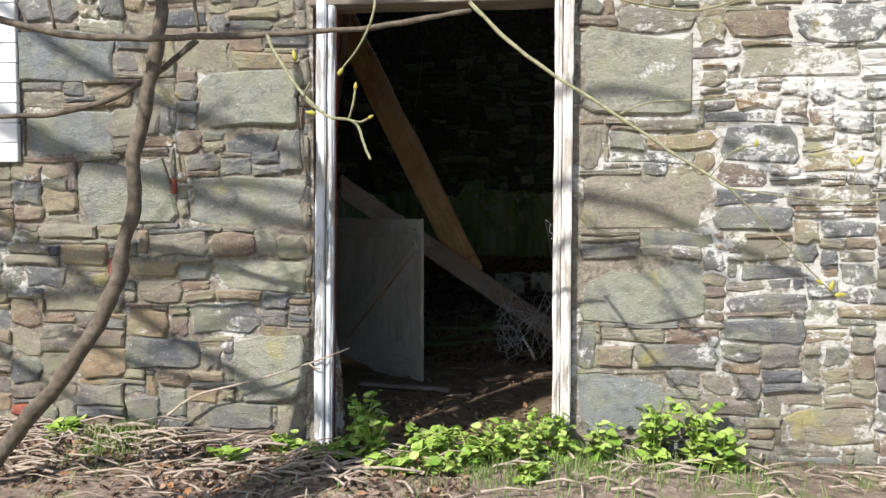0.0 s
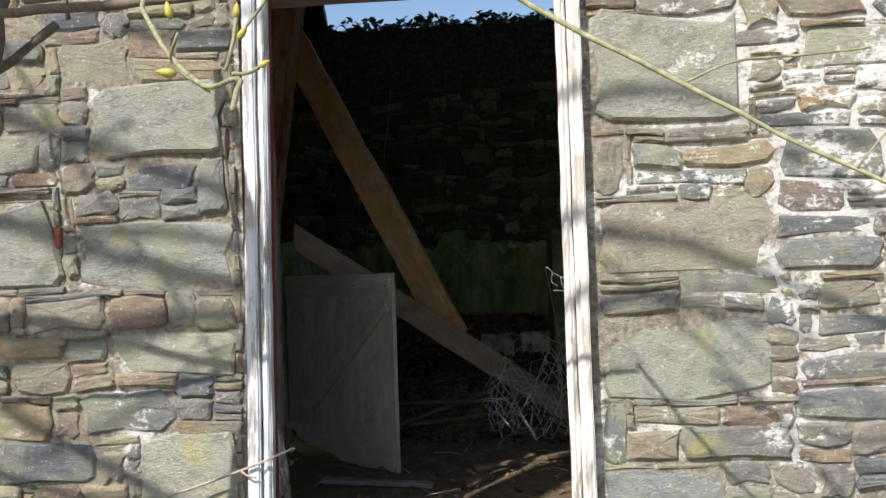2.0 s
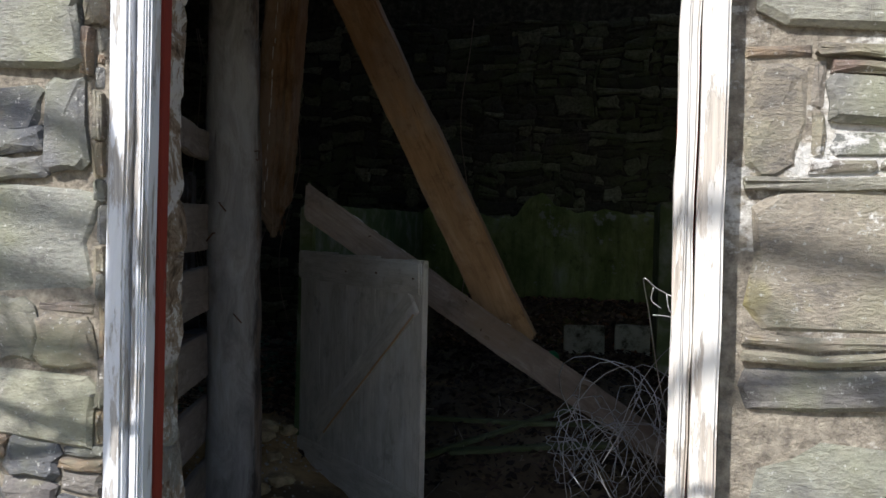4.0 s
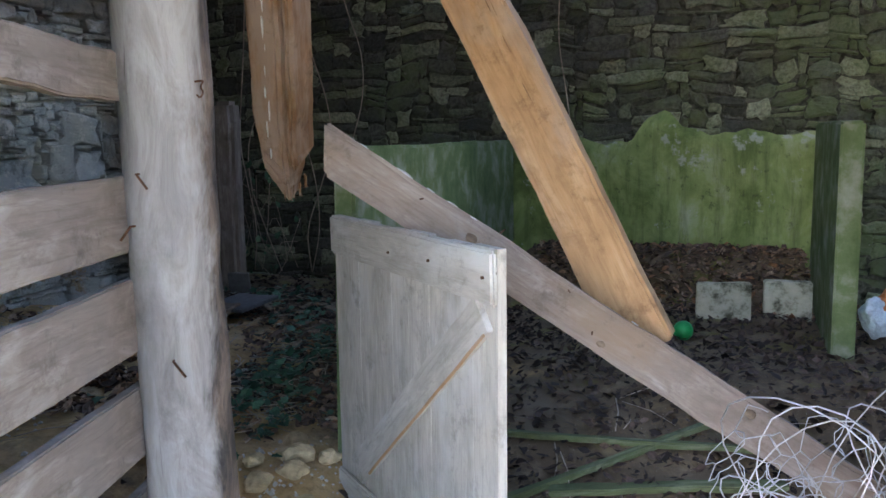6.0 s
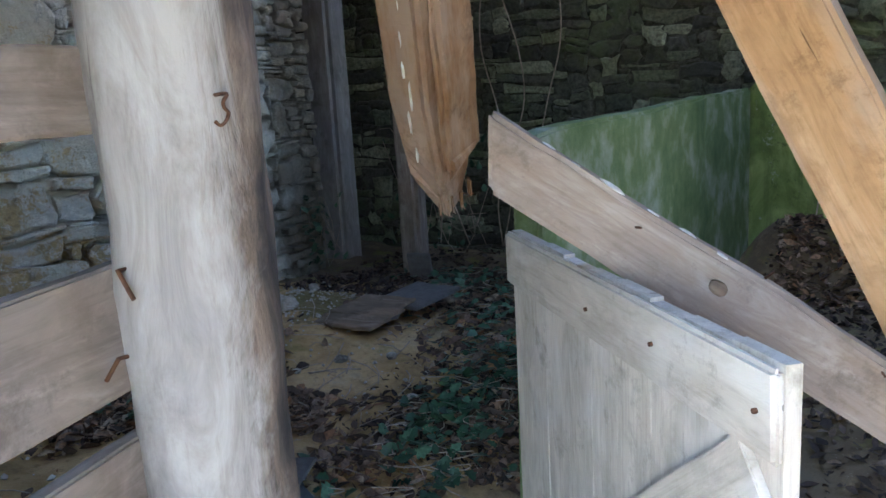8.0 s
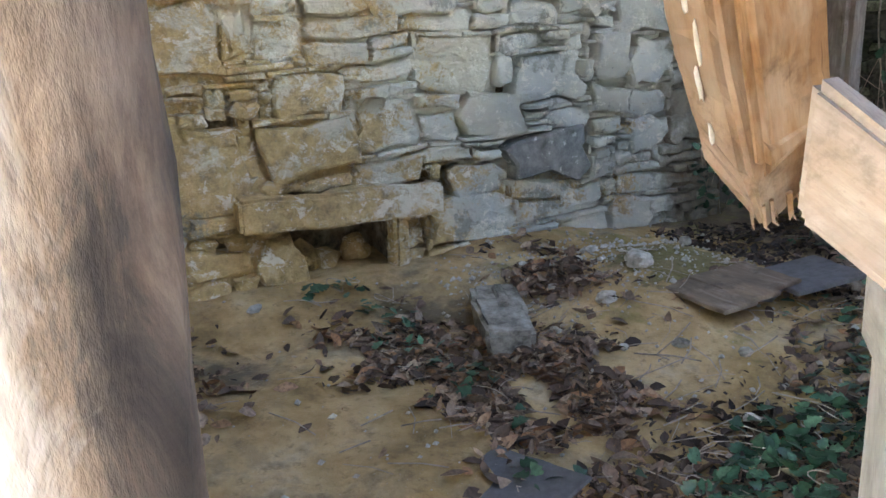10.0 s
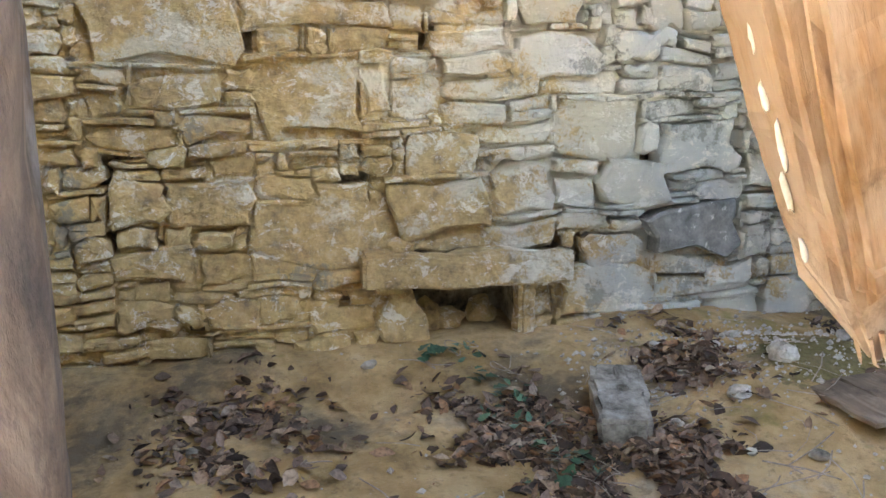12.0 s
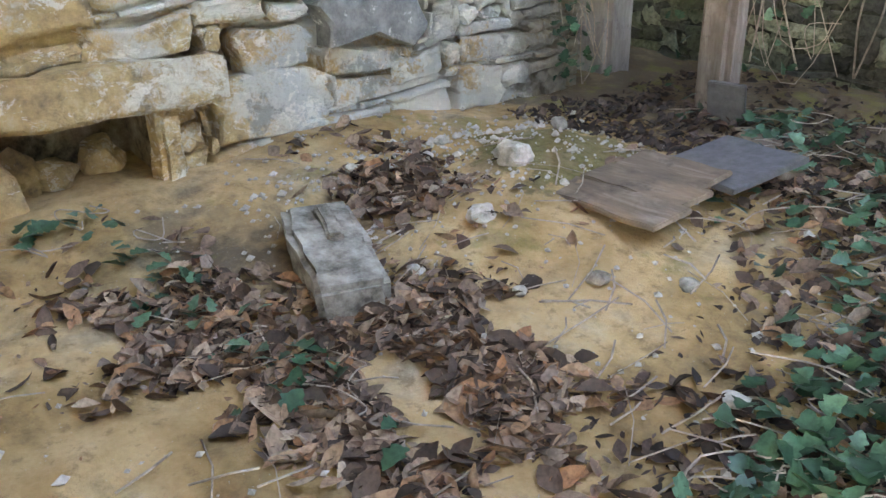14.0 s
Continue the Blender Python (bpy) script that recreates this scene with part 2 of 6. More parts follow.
def wood(name, dark, mid, light, grain=1.0, warm=None, rough=0.75, patch=3.0, bare=0.46):
    """Timber whose grain runs along the piece's own x."""
    n = Nodes(name, rough)
    g = n.noise(15 * grain, 7, 0.66, n.pos(True, (0.22, 1, 1)), 0.9)
    fine = n.noise(130 * grain, 4, 0.6, n.pos(True, (0.05, 1, 1)))
    blot = n.noise(9, 6, 0.72, n.pos(True, (0.6, 1, 1)), 0.4)
    c = n.ramp(g, [(0.25, tuple((a + b) / 2 for a, b in zip(dark, mid))), (0.5, mid), (0.75, light)])
    c = n.mix(n.ramp(blot, [(0.36, 0.8), (0.5, 0.0)]), c, tuple((a + b) / 2 for a, b in zip(dark, mid)))
    c = n.mix(n.ramp(fine, [(0.3, 0.32), (0.5, 0.0)]), c, dark)
    if warm:
        c = n.mix(n.ramp(n.noise(patch, 5, 0.65, n.pos(True, (0.35, 1, 1))), [(bare, 0.0), (bare + 0.14, 0.85)]), c, warm)
    crack = n.noise(34, 3, 0.5, n.pos(True, (0.035, 1, 1)), 0.6)
    k = n.ramp(crack, [(0.265, 0.7), (0.29, 0.0)])
    c = n.mix(k, c, tuple(v * 0.35 for v in dark))                                   # drying cracks
    c = n.mix(n.ramp(n.noise(7, 6, 0.75), [(0.56, 0.0), (0.68, 0.55)]), c, tuple(v * 0.75 for v in dark))
    h = n.math("SUBTRACT", n.math("ADD", n.math("ADD", g, n.math("MULTIPLY", fine, 0.5)), n.math("MULTIPLY", blot, 0.6)), n.math("MULTIPLY", k, 1.2))
    return n.done(c, h, 0.5, 0.006)


def pole_wood():
    """Grey on the side of the door; worn brown bark, darkened for shade, on the other; own x runs up."""
    n = Nodes("weathered_grey_pole", 0.8)
    own = n.t.nodes.new("ShaderNodeSeparateXYZ")
    n.put(own.inputs[0], n.tex.outputs["Object"])
    g = n.noise(10, 7, 0.7, n.pos(True, (0.35, 1, 1)), 0.8)
    fine = n.noise(95, 5, 0.65, n.pos(True, (0.10, 1, 1)))
    c = n.ramp(g, [(0.32, (0.13, 0.118, 0.11)), (0.48, (0.24, 0.222, 0.208)), (0.64, (0.325, 0.31, 0.297))])
    c = n.mix(n.ramp(fine, [(0.28, 0.3), (0.45, 0.0)]), c, (0.13, 0.11, 0.095))
    c = n.mix(n.ramp(n.noise(5, 6, 0.7, n.pos(True, (0.5, 1, 1))), [(0.54, 0.0), (0.66, 0.5)]), c, (0.21, 0.20, 0.205))
    turn = n.math("SUBTRACT", n.math("MULTIPLY", own.outputs[1], 5.0), n.math("MULTIPLY", own.outputs[2], 4.2))
    turn = n.math("ADD", turn, n.math("MULTIPLY", n.math("SUBTRACT", n.noise(6, 6, 0.7, n.pos(True, (0.4, 1, 1)), 0.6), 0.5), 1.7))
    k = n.ramp(turn, [(0.20, 0.0), (0.42, 0.95)])
    bark = n.ramp(n.noise(9, 8, 0.72, n.pos(True, (0.38, 1, 1)), 0.7), [(0.36, (0.025, 0.021, 0.02)), (0.45, (0.06, 0.048, 0.04)), (0.54, (0.13, 0.095, 0.07)), (0.66, (0.23, 0.175, 0.135))])
    bark = n.mix(n.ramp(n.noise(26, 5, 0.7, n.pos(True, (0.3, 1, 1))), [(0.30, 0.6), (0.40, 0.0)]), bark, (0.05, 0.036, 0.028))
    c = n.mix(k, c, bark)
    c = n.mix(n.ramp(n.noise(30, 3, 0.5, n.pos(True, (0.03, 1, 1)), 0.5), [(0.30, 0.85), (0.33, 0.0)]), c, (0.06, 0.05, 0.045))
    return n.done(c, n.math("ADD", n.math("ADD", g, n.math("MULTIPLY", fine, 0.25)), n.math("MULTIPLY", n.noise(40, 5, 0.7, n.pos(True, (0.4, 1, 1))), n.math("ADD", k, 0.3))), 0.6, 0.007)


def painted(name, paint, under, amount=0.5):
    """Flaking paint on bare, weathered wood; grain along the piece's own x."""
    n = Nodes(name, 0.7)
    fine = n.noise(90, 4, 0.6, n.pos(True, (0.05, 1, 1)))
    w = n.mix(n.ramp(fine, [(0.3, 0.8), (0.6, 0.0)]), under, tuple(v * 0.45 for v in under))
    flake = n.noise(22, 7, 0.7, n.pos(True, (0.16, 1, 1)))
    k = n.ramp(flake, [(amount - 0.02, 0.0), (amount + 0.02, 1.0)])
    return n.done(n.mix(k, w, paint), n.math("ADD", n.math("MULTIPLY", k, 0.6), fine), 0.6, 0.004)


def sand():
    n = Nodes("sandy_earth_floor", 0.95)
    v = n.noise(2.6, 7, 0.68)
    c = n.ramp(v, [(0.3, (0.16, 0.105, 0.05)), (0.42, (0.41, 0.27, 0.12)), (0.55, (0.57, 0.40, 0.205)), (0.72, (0.66, 0.54, 0.36))])
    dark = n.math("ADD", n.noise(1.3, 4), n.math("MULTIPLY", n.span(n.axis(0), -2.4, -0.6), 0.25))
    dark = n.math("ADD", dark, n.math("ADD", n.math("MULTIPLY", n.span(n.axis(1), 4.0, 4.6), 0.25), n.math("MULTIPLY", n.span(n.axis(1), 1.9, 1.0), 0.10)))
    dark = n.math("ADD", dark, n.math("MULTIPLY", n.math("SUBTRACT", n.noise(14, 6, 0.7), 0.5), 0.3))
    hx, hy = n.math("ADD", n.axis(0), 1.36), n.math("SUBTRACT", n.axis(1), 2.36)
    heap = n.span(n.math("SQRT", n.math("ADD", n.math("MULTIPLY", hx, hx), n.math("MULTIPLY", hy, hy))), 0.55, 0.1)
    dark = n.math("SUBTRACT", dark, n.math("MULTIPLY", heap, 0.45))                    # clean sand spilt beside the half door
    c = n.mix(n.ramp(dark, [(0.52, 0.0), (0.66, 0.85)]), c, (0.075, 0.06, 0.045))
    c = n.mix(n.ramp(n.math("ADD", n.noise(4.5, 5), n.math("MULTIPLY", n.span(n.axis(1), 2.6, 4.0), 0.12)), [(0.66, 0.0), (0.74, 0.6)]), c, (0.20, 0.19, 0.05))
    dx, dy = n.math("ADD", n.axis(0), 3.12), n.math("SUBTRACT", n.axis(1), 3.72)
    away = n.math("SQRT", n.math("ADD", n.math("MULTIPLY", dx, dx), n.math("MULTIPLY", dy, dy)))
    moss = n.math("ADD", n.span(away, 0.62, 0.0), n.math("MULTIPLY", n.math("SUBTRACT", n.noise(9, 7, 0.72), 0.5), 1.6))
    c = n.mix(n.ramp(moss, [(0.42, 0.0), (0.56, 0.8)]), c, n.ramp(n.noise(40, 5, 0.7), [(0.35, (0.07, 0.07, 0.025)), (0.65, (0.21, 0.20, 0.08))]))
    c = n.mix(n.ramp(n.noise(21, 7, 0.75), [(0.54, 0.0), (0.64, 0.6)]), c, (0.22, 0.15, 0.08))
    c = n.mix(n.ramp(n.noise(6, 6, 0.7), [(0.35, 0.5), (0.47, 0.0)]), c, (0.30, 0.225, 0.13))
    c = n.mix(n.ramp(n.noise(110, 3), [(0.68, 0.0), (0.72, 0.6)]), c, (0.55, 0.52, 0.45))
    return n.done(c, n.math("ADD", n.noise(70, 6, 0.75), n.math("MULTIPLY", v, 2.0)), 0.8, 0.012)


def soil():
    n = Nodes("leafy_garden_soil", 0.95)
    c = n.ramp(n.noise(24, 7, 0.7), [(0.3, (0.13, 0.09, 0.07)), (0.5, (0.32, 0.24, 0.19)), (0.7, (0.50, 0.42, 0.35))])
    c = n.mix(n.ramp(n.noise(1.6, 4), [(0.5, 0.0), (0.6, 0.7)]), c, (0.17, 0.24, 0.06))
    return n.done(c, n.noise(50, 6, 0.7), 1.0, 0.02)


def leafy(name, stops, rough=0.5, trans=0.0):
    n = Nodes(name, rough)
    c = n.ramp(n.piece(), stops)
    c = n.mix(n.ramp(n.noise(70, 4), [(0.35, 0.5), (0.6, 0.0)]), c, tuple(v * 0.5 for v in stops[0][1]))
    if trans:
        n.b.inputs["Transmission Weight"].default_value = 0.0
        n.b.inputs["Subsurface Weight"].default_value = trans
        n.b.inputs["Subsurface Radius"].default_value = (0.004, 0.008, 0.002)
    return n.done(c, n.noise(45, 4), 0.3, 0.003)


def plain(name, colour, rough=0.7, metal=0.0, vary=0.35, scale=30):
    n = Nodes(name, rough, metal)
    c = n.ramp(n.noise(scale, 5, 0.7), [(0.3, tuple(v * (1 - vary) for v in colour)), (0.7, tuple(min(0.9, v * (1 + vary * 0.5)) for v in colour))])
    return n.done(c, n.noise(scale * 2, 4), 0.4, 0.004)


STONEG, STONEL = stone_grey(), stone_outer(True)
STONE, MORTAR, PALE, EARTH, MOSS, JOINT = stone_outer(), mortar_outer(), stone_pale(), mortar_pale(), stone_moss(), mortar_dark()
LIME = limewash()
ALGAE, SLAB, CONC, BLOCK = algae(), slab(), concrete(), pale_block()
POLE = pole_wood()
GREY = wood("grey_weathered_board", (0.10, 0.075, 0.058), (0.245, 0.205, 0.175), (0.41, 0.365, 0.325), 1.0)
BROWN = wood("brown_roof_timber", (0.21, 0.11, 0.05), (0.47, 0.285, 0.14), (0.60, 0.41, 0.24), 0.8, (0.44, 0.335, 0.245), 0.75, 3.0, 0.5)
BEAM = wood("grey_brown_fallen_rafter", (0.13, 0.10, 0.08), (0.28, 0.23, 0.195), (0.42, 0.37, 0.33), 0.9, (0.25, 0.18, 0.125), 0.8, 4.0, 0.54)
HANG = wood("fibrous_brown_timber", (0.075, 0.038, 0.018), (0.225, 0.125, 0.062), (0.36, 0.235, 0.145), 0.9, (0.31, 0.235, 0.18), 0.85, 6.0, 0.47)
DOORW = wood("pale_grey_door_board", (0.25, 0.225, 0.19), (0.48, 0.445, 0.385), (0.62, 0.585, 0.52), 1.0, (0.60, 0.59, 0.56), 0.8, 3.0, 0.5)
OLDP = wood("rotten_plank", (0.06, 0.045, 0.035), (0.21, 0.155, 0.11), (0.38, 0.31, 0.24), 0.8, (0.34, 0.24, 0.155), 0.85, 6.0, 0.54)
MOSSP = wood("moss_green_plank", (0.04, 0.045, 0.02), (0.10, 0.12, 0.05), (0.22, 0.24, 0.15), 1.0)
POSTW = wood("bleached_grey_post", (0.14, 0.13, 0.12), (0.30, 0.285, 0.265), (0.44, 0.42, 0.40), 1.0)
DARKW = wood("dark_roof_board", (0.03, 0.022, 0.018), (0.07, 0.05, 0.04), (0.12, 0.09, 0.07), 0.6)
FRAME = painted("flaking_grey_white_paint", (0.64, 0.65, 0.68), (0.46, 0.43, 0.40), 0.45)
FRAMER = painted("flaking_cream_paint", (0.68, 0.65, 0.61), (0.54, 0.48, 0.42), 0.45)
RED = painted("faded_red_paint", (0.22, 0.035, 0.022), (0.24, 0.13, 0.10), 0.36)
WHITEB = painted("white_painted_board", (0.75, 0.75, 0.76), (0.45, 0.42, 0.38), 0.36)
SAND, SOIL = sand(), soil()
BARK = plain("mottled_grey_bark", (0.16, 0.13, 0.10), 0.85, 0, 0.6, 24)
TWIG = plain("lichen_grey_twig_bark", (0.30, 0.29, 0.17), 0.8, 0, 0.5, 40)
DRY = plain("dry_bleached_twig", (0.44, 0.36, 0.29), 0.85, 0, 0.5, 30)
BUD = plain("yellow_green_bud", (0.45, 0.40, 0.08), 0.45, 0, 0.4, 60)
WEED = leafy("fresh_green_leaf", [(0.0, (0.16, 0.28, 0.04)), (0.5, (0.33, 0.46, 0.09)), (1.0, (0.50, 0.60, 0.20))], 0.5, 0.25)
GRASS = leafy("spring_grass", [(0.0, (0.08, 0.17, 0.03)), (0.6, (0.20, 0.32, 0.07)), (1.0, (0.36, 0.38, 0.16))], 0.6)
IVY = leafy("dark_ivy_leaf", [(0.0, (0.02, 0.055, 0.028)), (0.6, (0.055, 0.13, 0.07)), (1.0, (0.12, 0.23, 0.135))], 0.4)
DEAD = leafy("dry_brown_leaf", [(0.0, (0.05, 0.034, 0.025)), (0.25, (0.13, 0.085, 0.06)), (0.5, (0.24, 0.155, 0.105)), (0.68, (0.32, 0.24, 0.18)), (0.82, (0.38, 0.19, 0.09)), (1.0, (0.46, 0.35, 0.25))], 0.8)
DAMP = leafy("damp_black_leaf", [(0.0, (0.02, 0.014, 0.010)), (0.5, (0.06, 0.04, 0.03)), (0.85, (0.11, 0.07, 0.05)), (1.0, (0.22, 0.16, 0.12))], 0.75)
WIRE = plain("galvanised_wire", (0.50, 0.50, 0.52), 0.5, 0.6, 0.3, 60)
RUST = plain("rusty_iron", (0.12, 0.06, 0.035), 0.75, 0.4, 0.6, 60)
CHALK = plain("white_chalk_stone", (0.52, 0.48, 0.41), 0.9, 0, 0.4, 40)
SLATE = plain("blue_grey_roof_slate", (0.135, 0.132, 0.134), 0.6, 0, 0.35, 25)
ORANGE, BAGW = plain("orange_plastic_sack", (0.50, 0.16, 0.05), 0.5), plain("pale_blue_plastic_sack", (0.45, 0.52, 0.60), 0.5)
GREENP = plain("green_plastic", (0.02, 0.30, 0.09), 0.4, 0, 0.2)
DROP = plain("white_bird_dropping", (0.62, 0.61, 0.58), 0.8, 0, 0.2, 50)
CLOD = plain("pale_ochre_sand_clod", (0.55, 0.42, 0.24), 0.95, 0, 0.4, 25)
BRICK = plain("red_brick", (0.33, 0.10, 0.07), 0.85, 0, 0.4, 30)

# ---- building helpers ----
RNG = random.Random(7)


def mesh_of(name, verts, faces, material, smooth=False):
    me = bpy.data.meshes.new(name)
    me.from_pydata(verts, [], faces)
    me.materials.append(material)
    if smooth:
        me.polygons.foreach_set("use_smooth", [True] * len(me.polygons))
    me.update()
    return me


def put(name, me, parent=None, at=None, label=""):
    ob = new(name, me)
    if parent:
        ob.parent = parent
    if at is not None:
        ob.matrix_basis = at
    if label:
        ob["label"] = label
    return ob


def part(name, bm, material, parent, label="", smooth=False, at=None):
    me = bpy.data.meshes.new(name)
    bm.to_mesh(me)
    bm.free()
    me.materials.append(material)
    if smooth:
        me.polygons.foreach_set("use_smooth", [True] * len(me.polygons))
    return put(name, me, parent, at, label)


def thing(name, at, label, category, group="", kind=""):
    ob = new(name)
    ob.empty_display_size = 0.1
    ob.matrix_basis = at
    return tagged(ob, label, category, group, kind)


def block(x0, y0, z0, x1, y1, z1, bevel=0.004, rough=0.0, cuts=0, seed=1):
    """A box with worn edges; cuts along x and jitter make it uneven."""
    bm = bmesh.new()
    bmesh.ops.create_cube(bm, size=1, matrix=Matrix.LocRotScale(((x0 + x1) / 2, (y0 + y1) / 2, (z0 + z1) / 2), None, (x1 - x0, y1 - y0, z1 - z0)))
    if cuts:
        es = [e for e in bm.edges if abs(e.verts[0].co.x - e.verts[1].co.x) > 1e-6]
        bmesh.ops.subdivide_edges(bm, edges=es, cuts=cuts, use_grid_fill=True)
    if bevel:
        es = [e for e in bm.edges if len(e.link_faces) == 2 and e.calc_face_angle(0) > 0.5]
        bmesh.ops.bevel(bm, geom=es, offset=bevel, segments=2, affect="EDGES")
    if rough:
        o = Vector((seed * 3.1, seed * 7.7, seed))
        for v in bm.verts:
            v.co += Vector((0.2, 1, 1)) * rough * noise.noise(v.co * 3.5 + o) + Vector((0.3, 1, 1)) * rough * 0.5 * noise.noise(v.co * 13 + o)
    return bm


def tube(points, radii, sides=7, wobble=0.0, seed=0, cap=True):
    """Vertices and faces of a round rod along points."""
    pts = [Vector(p) for p in points]
    verts, faces = [], []
    side = None
    for i, p in enumerate(pts):
        d = (pts[min(i + 1, len(pts) - 1)] - pts[max(i - 1, 0)]).normalized()
        if side is None:
            side = d.orthogonal().normalized()
        side = (side - d * side.dot(d)).normalized()
        up = d.cross(side)
        r = radii[i] if isinstance(radii, (list, tuple)) else radii
        for k in range(sides):
            a = 2 * math.pi * k / sides
            rr = r * (1 + wobble * noise.noise(Vector((i * 0.7 + seed, k * 0.9, seed * 3.3))))
            verts.append(p + side * (rr * math.cos(a)) + up * (rr * math.sin(a)))
    for i in range(len(pts) - 1):
        for k in range(sides):
            a, b = i * sides + k, i * sides + (k + 1) % sides
            faces.append((a, b, b + sides, a + sides))
    if cap:
        faces.append(tuple(range(sides - 1, -1, -1)))
        faces.append(tuple(range(len(verts) - sides, len(verts))))
    return verts, faces


def smooth_line(points, steps=4):
    """Catmull-Rom through the points."""
    p = [Vector(q) for q in points]
    p = [2 * p[0] - p[1], *p, 2 * p[-1] - p[-2]]
    out = []
    for i in range(1, len(p) - 2):
        for k in range(steps):
            t = k / steps
            out.append(0.5 * (2 * p[i] + (p[i + 1] - p[i - 1]) * t + (2 * p[i - 1] - 5 * p[i] + 4 * p[i + 1] - p[i + 2]) * t * t
                              + (3 * p[i] - p[i - 1] - 3 * p[i + 1] + p[i + 2]) * t ** 3))
    return out + [p[-2]]


def joined(name, lots, material, parent=None, label="", smooth=False):
    """One mesh out of many (verts, faces)."""
    vs, fs = [], []
    for v, f in lots:
        o = len(vs)
        vs.extend(v)
        fs.extend(tuple(i + o for i in q) for q in f)
    return put(name, mesh_of(name, vs, fs, material, smooth), parent, None, label)


def ss(v, a, b):
    t = min(1, max(0, (v - a) / (b - a)))
    return t * t * (3 - 2 * t)


def floor_z(x, y):
    """Height of the earth floor: low by the doorway, higher towards the long wall and the stall."""
    low = -0.32 * (1 - ss(-x, 0.9, 2.3)) * (1 - ss(y, 2.0, 3.8))
    mound = 0.13 * math.exp(-((x + 3.15) ** 2 / 0.35 + (y - 3.6) ** 2 / 0.3)) + 0.08 * math.exp(-((x + 1.35) ** 2 / 0.12 + (y - 2.35) ** 2 / 0.1))
    foot = 0.10 * ss(-x, 3.3, 3.95) * (1 - ss(y, 3.4, 4.2))
    bank = 0.34 * ss(y, 5.0, 5.4) * ss(x, -1.5, -1.1) * (1 - ss(x, 0.6, 0.7))
    n = 0.035 * noise.noise(Vector((x * 2.1, y * 2.1, 0.3))) + 0.018 * noise.noise(Vector((x * 6, y * 6, 1.7))) + 0.010 * abs(noise.noise(Vector((x * 11, y * 11, 3.1))))
    return low + mound + foot + bank + n


def ground_z(x, y):
    z = -0.30 - 0.06 * ss(-y, 0.3, 3.0) + 0.05 * ss(-x, 0.5, 2.2)
    return z + 0.04 * noise.noise(Vector((x * 1.7, y * 1.7, 4.0))) + 0.02 * noise.noise(Vector((x * 6, y * 6, 9.0)))


# ---- rubble masonry ----


def lay(u0, v0, u1, v1, fixed, seed, wide, high, void=(), cell=0.03):
    """Fills a wall's face with fitted stones round the fixed ones; gives (u0, v0, u1, v1) of each."""
    rng = random.Random(seed)
    nu, nv = int(round((u1 - u0) / cell)), int(round((v1 - v0) / cell))
    used = np.zeros((nu, nv), bool)
    rects = []
    for k, (a, b, c, d) in enumerate([*void, *fixed]):
        i0, i1 = round((a - u0) / cell), round((c - u0) / cell)
        j0, j1 = round((b - v0) / cell), round((d - v0) / cell)
        i0, j0, i1, j1 = max(0, i0), max(0, j0), min(nu, i1), min(nv, j1)
        if i1 <= i0 or j1 <= j0:
            continue
        used[i0:i1, j0:j1] = True
        if k >= len(void):
            rects.append((a, b, c, d))
    for j in range(nv):
        i = 0
        while i < nu:
            if used[i, j]:
                i += 1
                continue
            w, h = rng.choice(wide), rng.choice(high)
            run = 1
            while run < w and i + run < nu and not used[i + run, j]:
                run += 1
            if i + run < nu and not used[i + run, j] and (i + run + 1 >= nu or used[i + run + 1, j]):
                run += 1
            top = 1
            while top < h and j + top < nv and not used[i:i + run, j + top].any():
                top += 1
            used[i:i + run, j:j + top] = True
            rects.append((u0 + i * cell, v0 + j * cell, u0 + (i + run) * cell, v0 + (j + top) * cell))
            i += run
    return rects


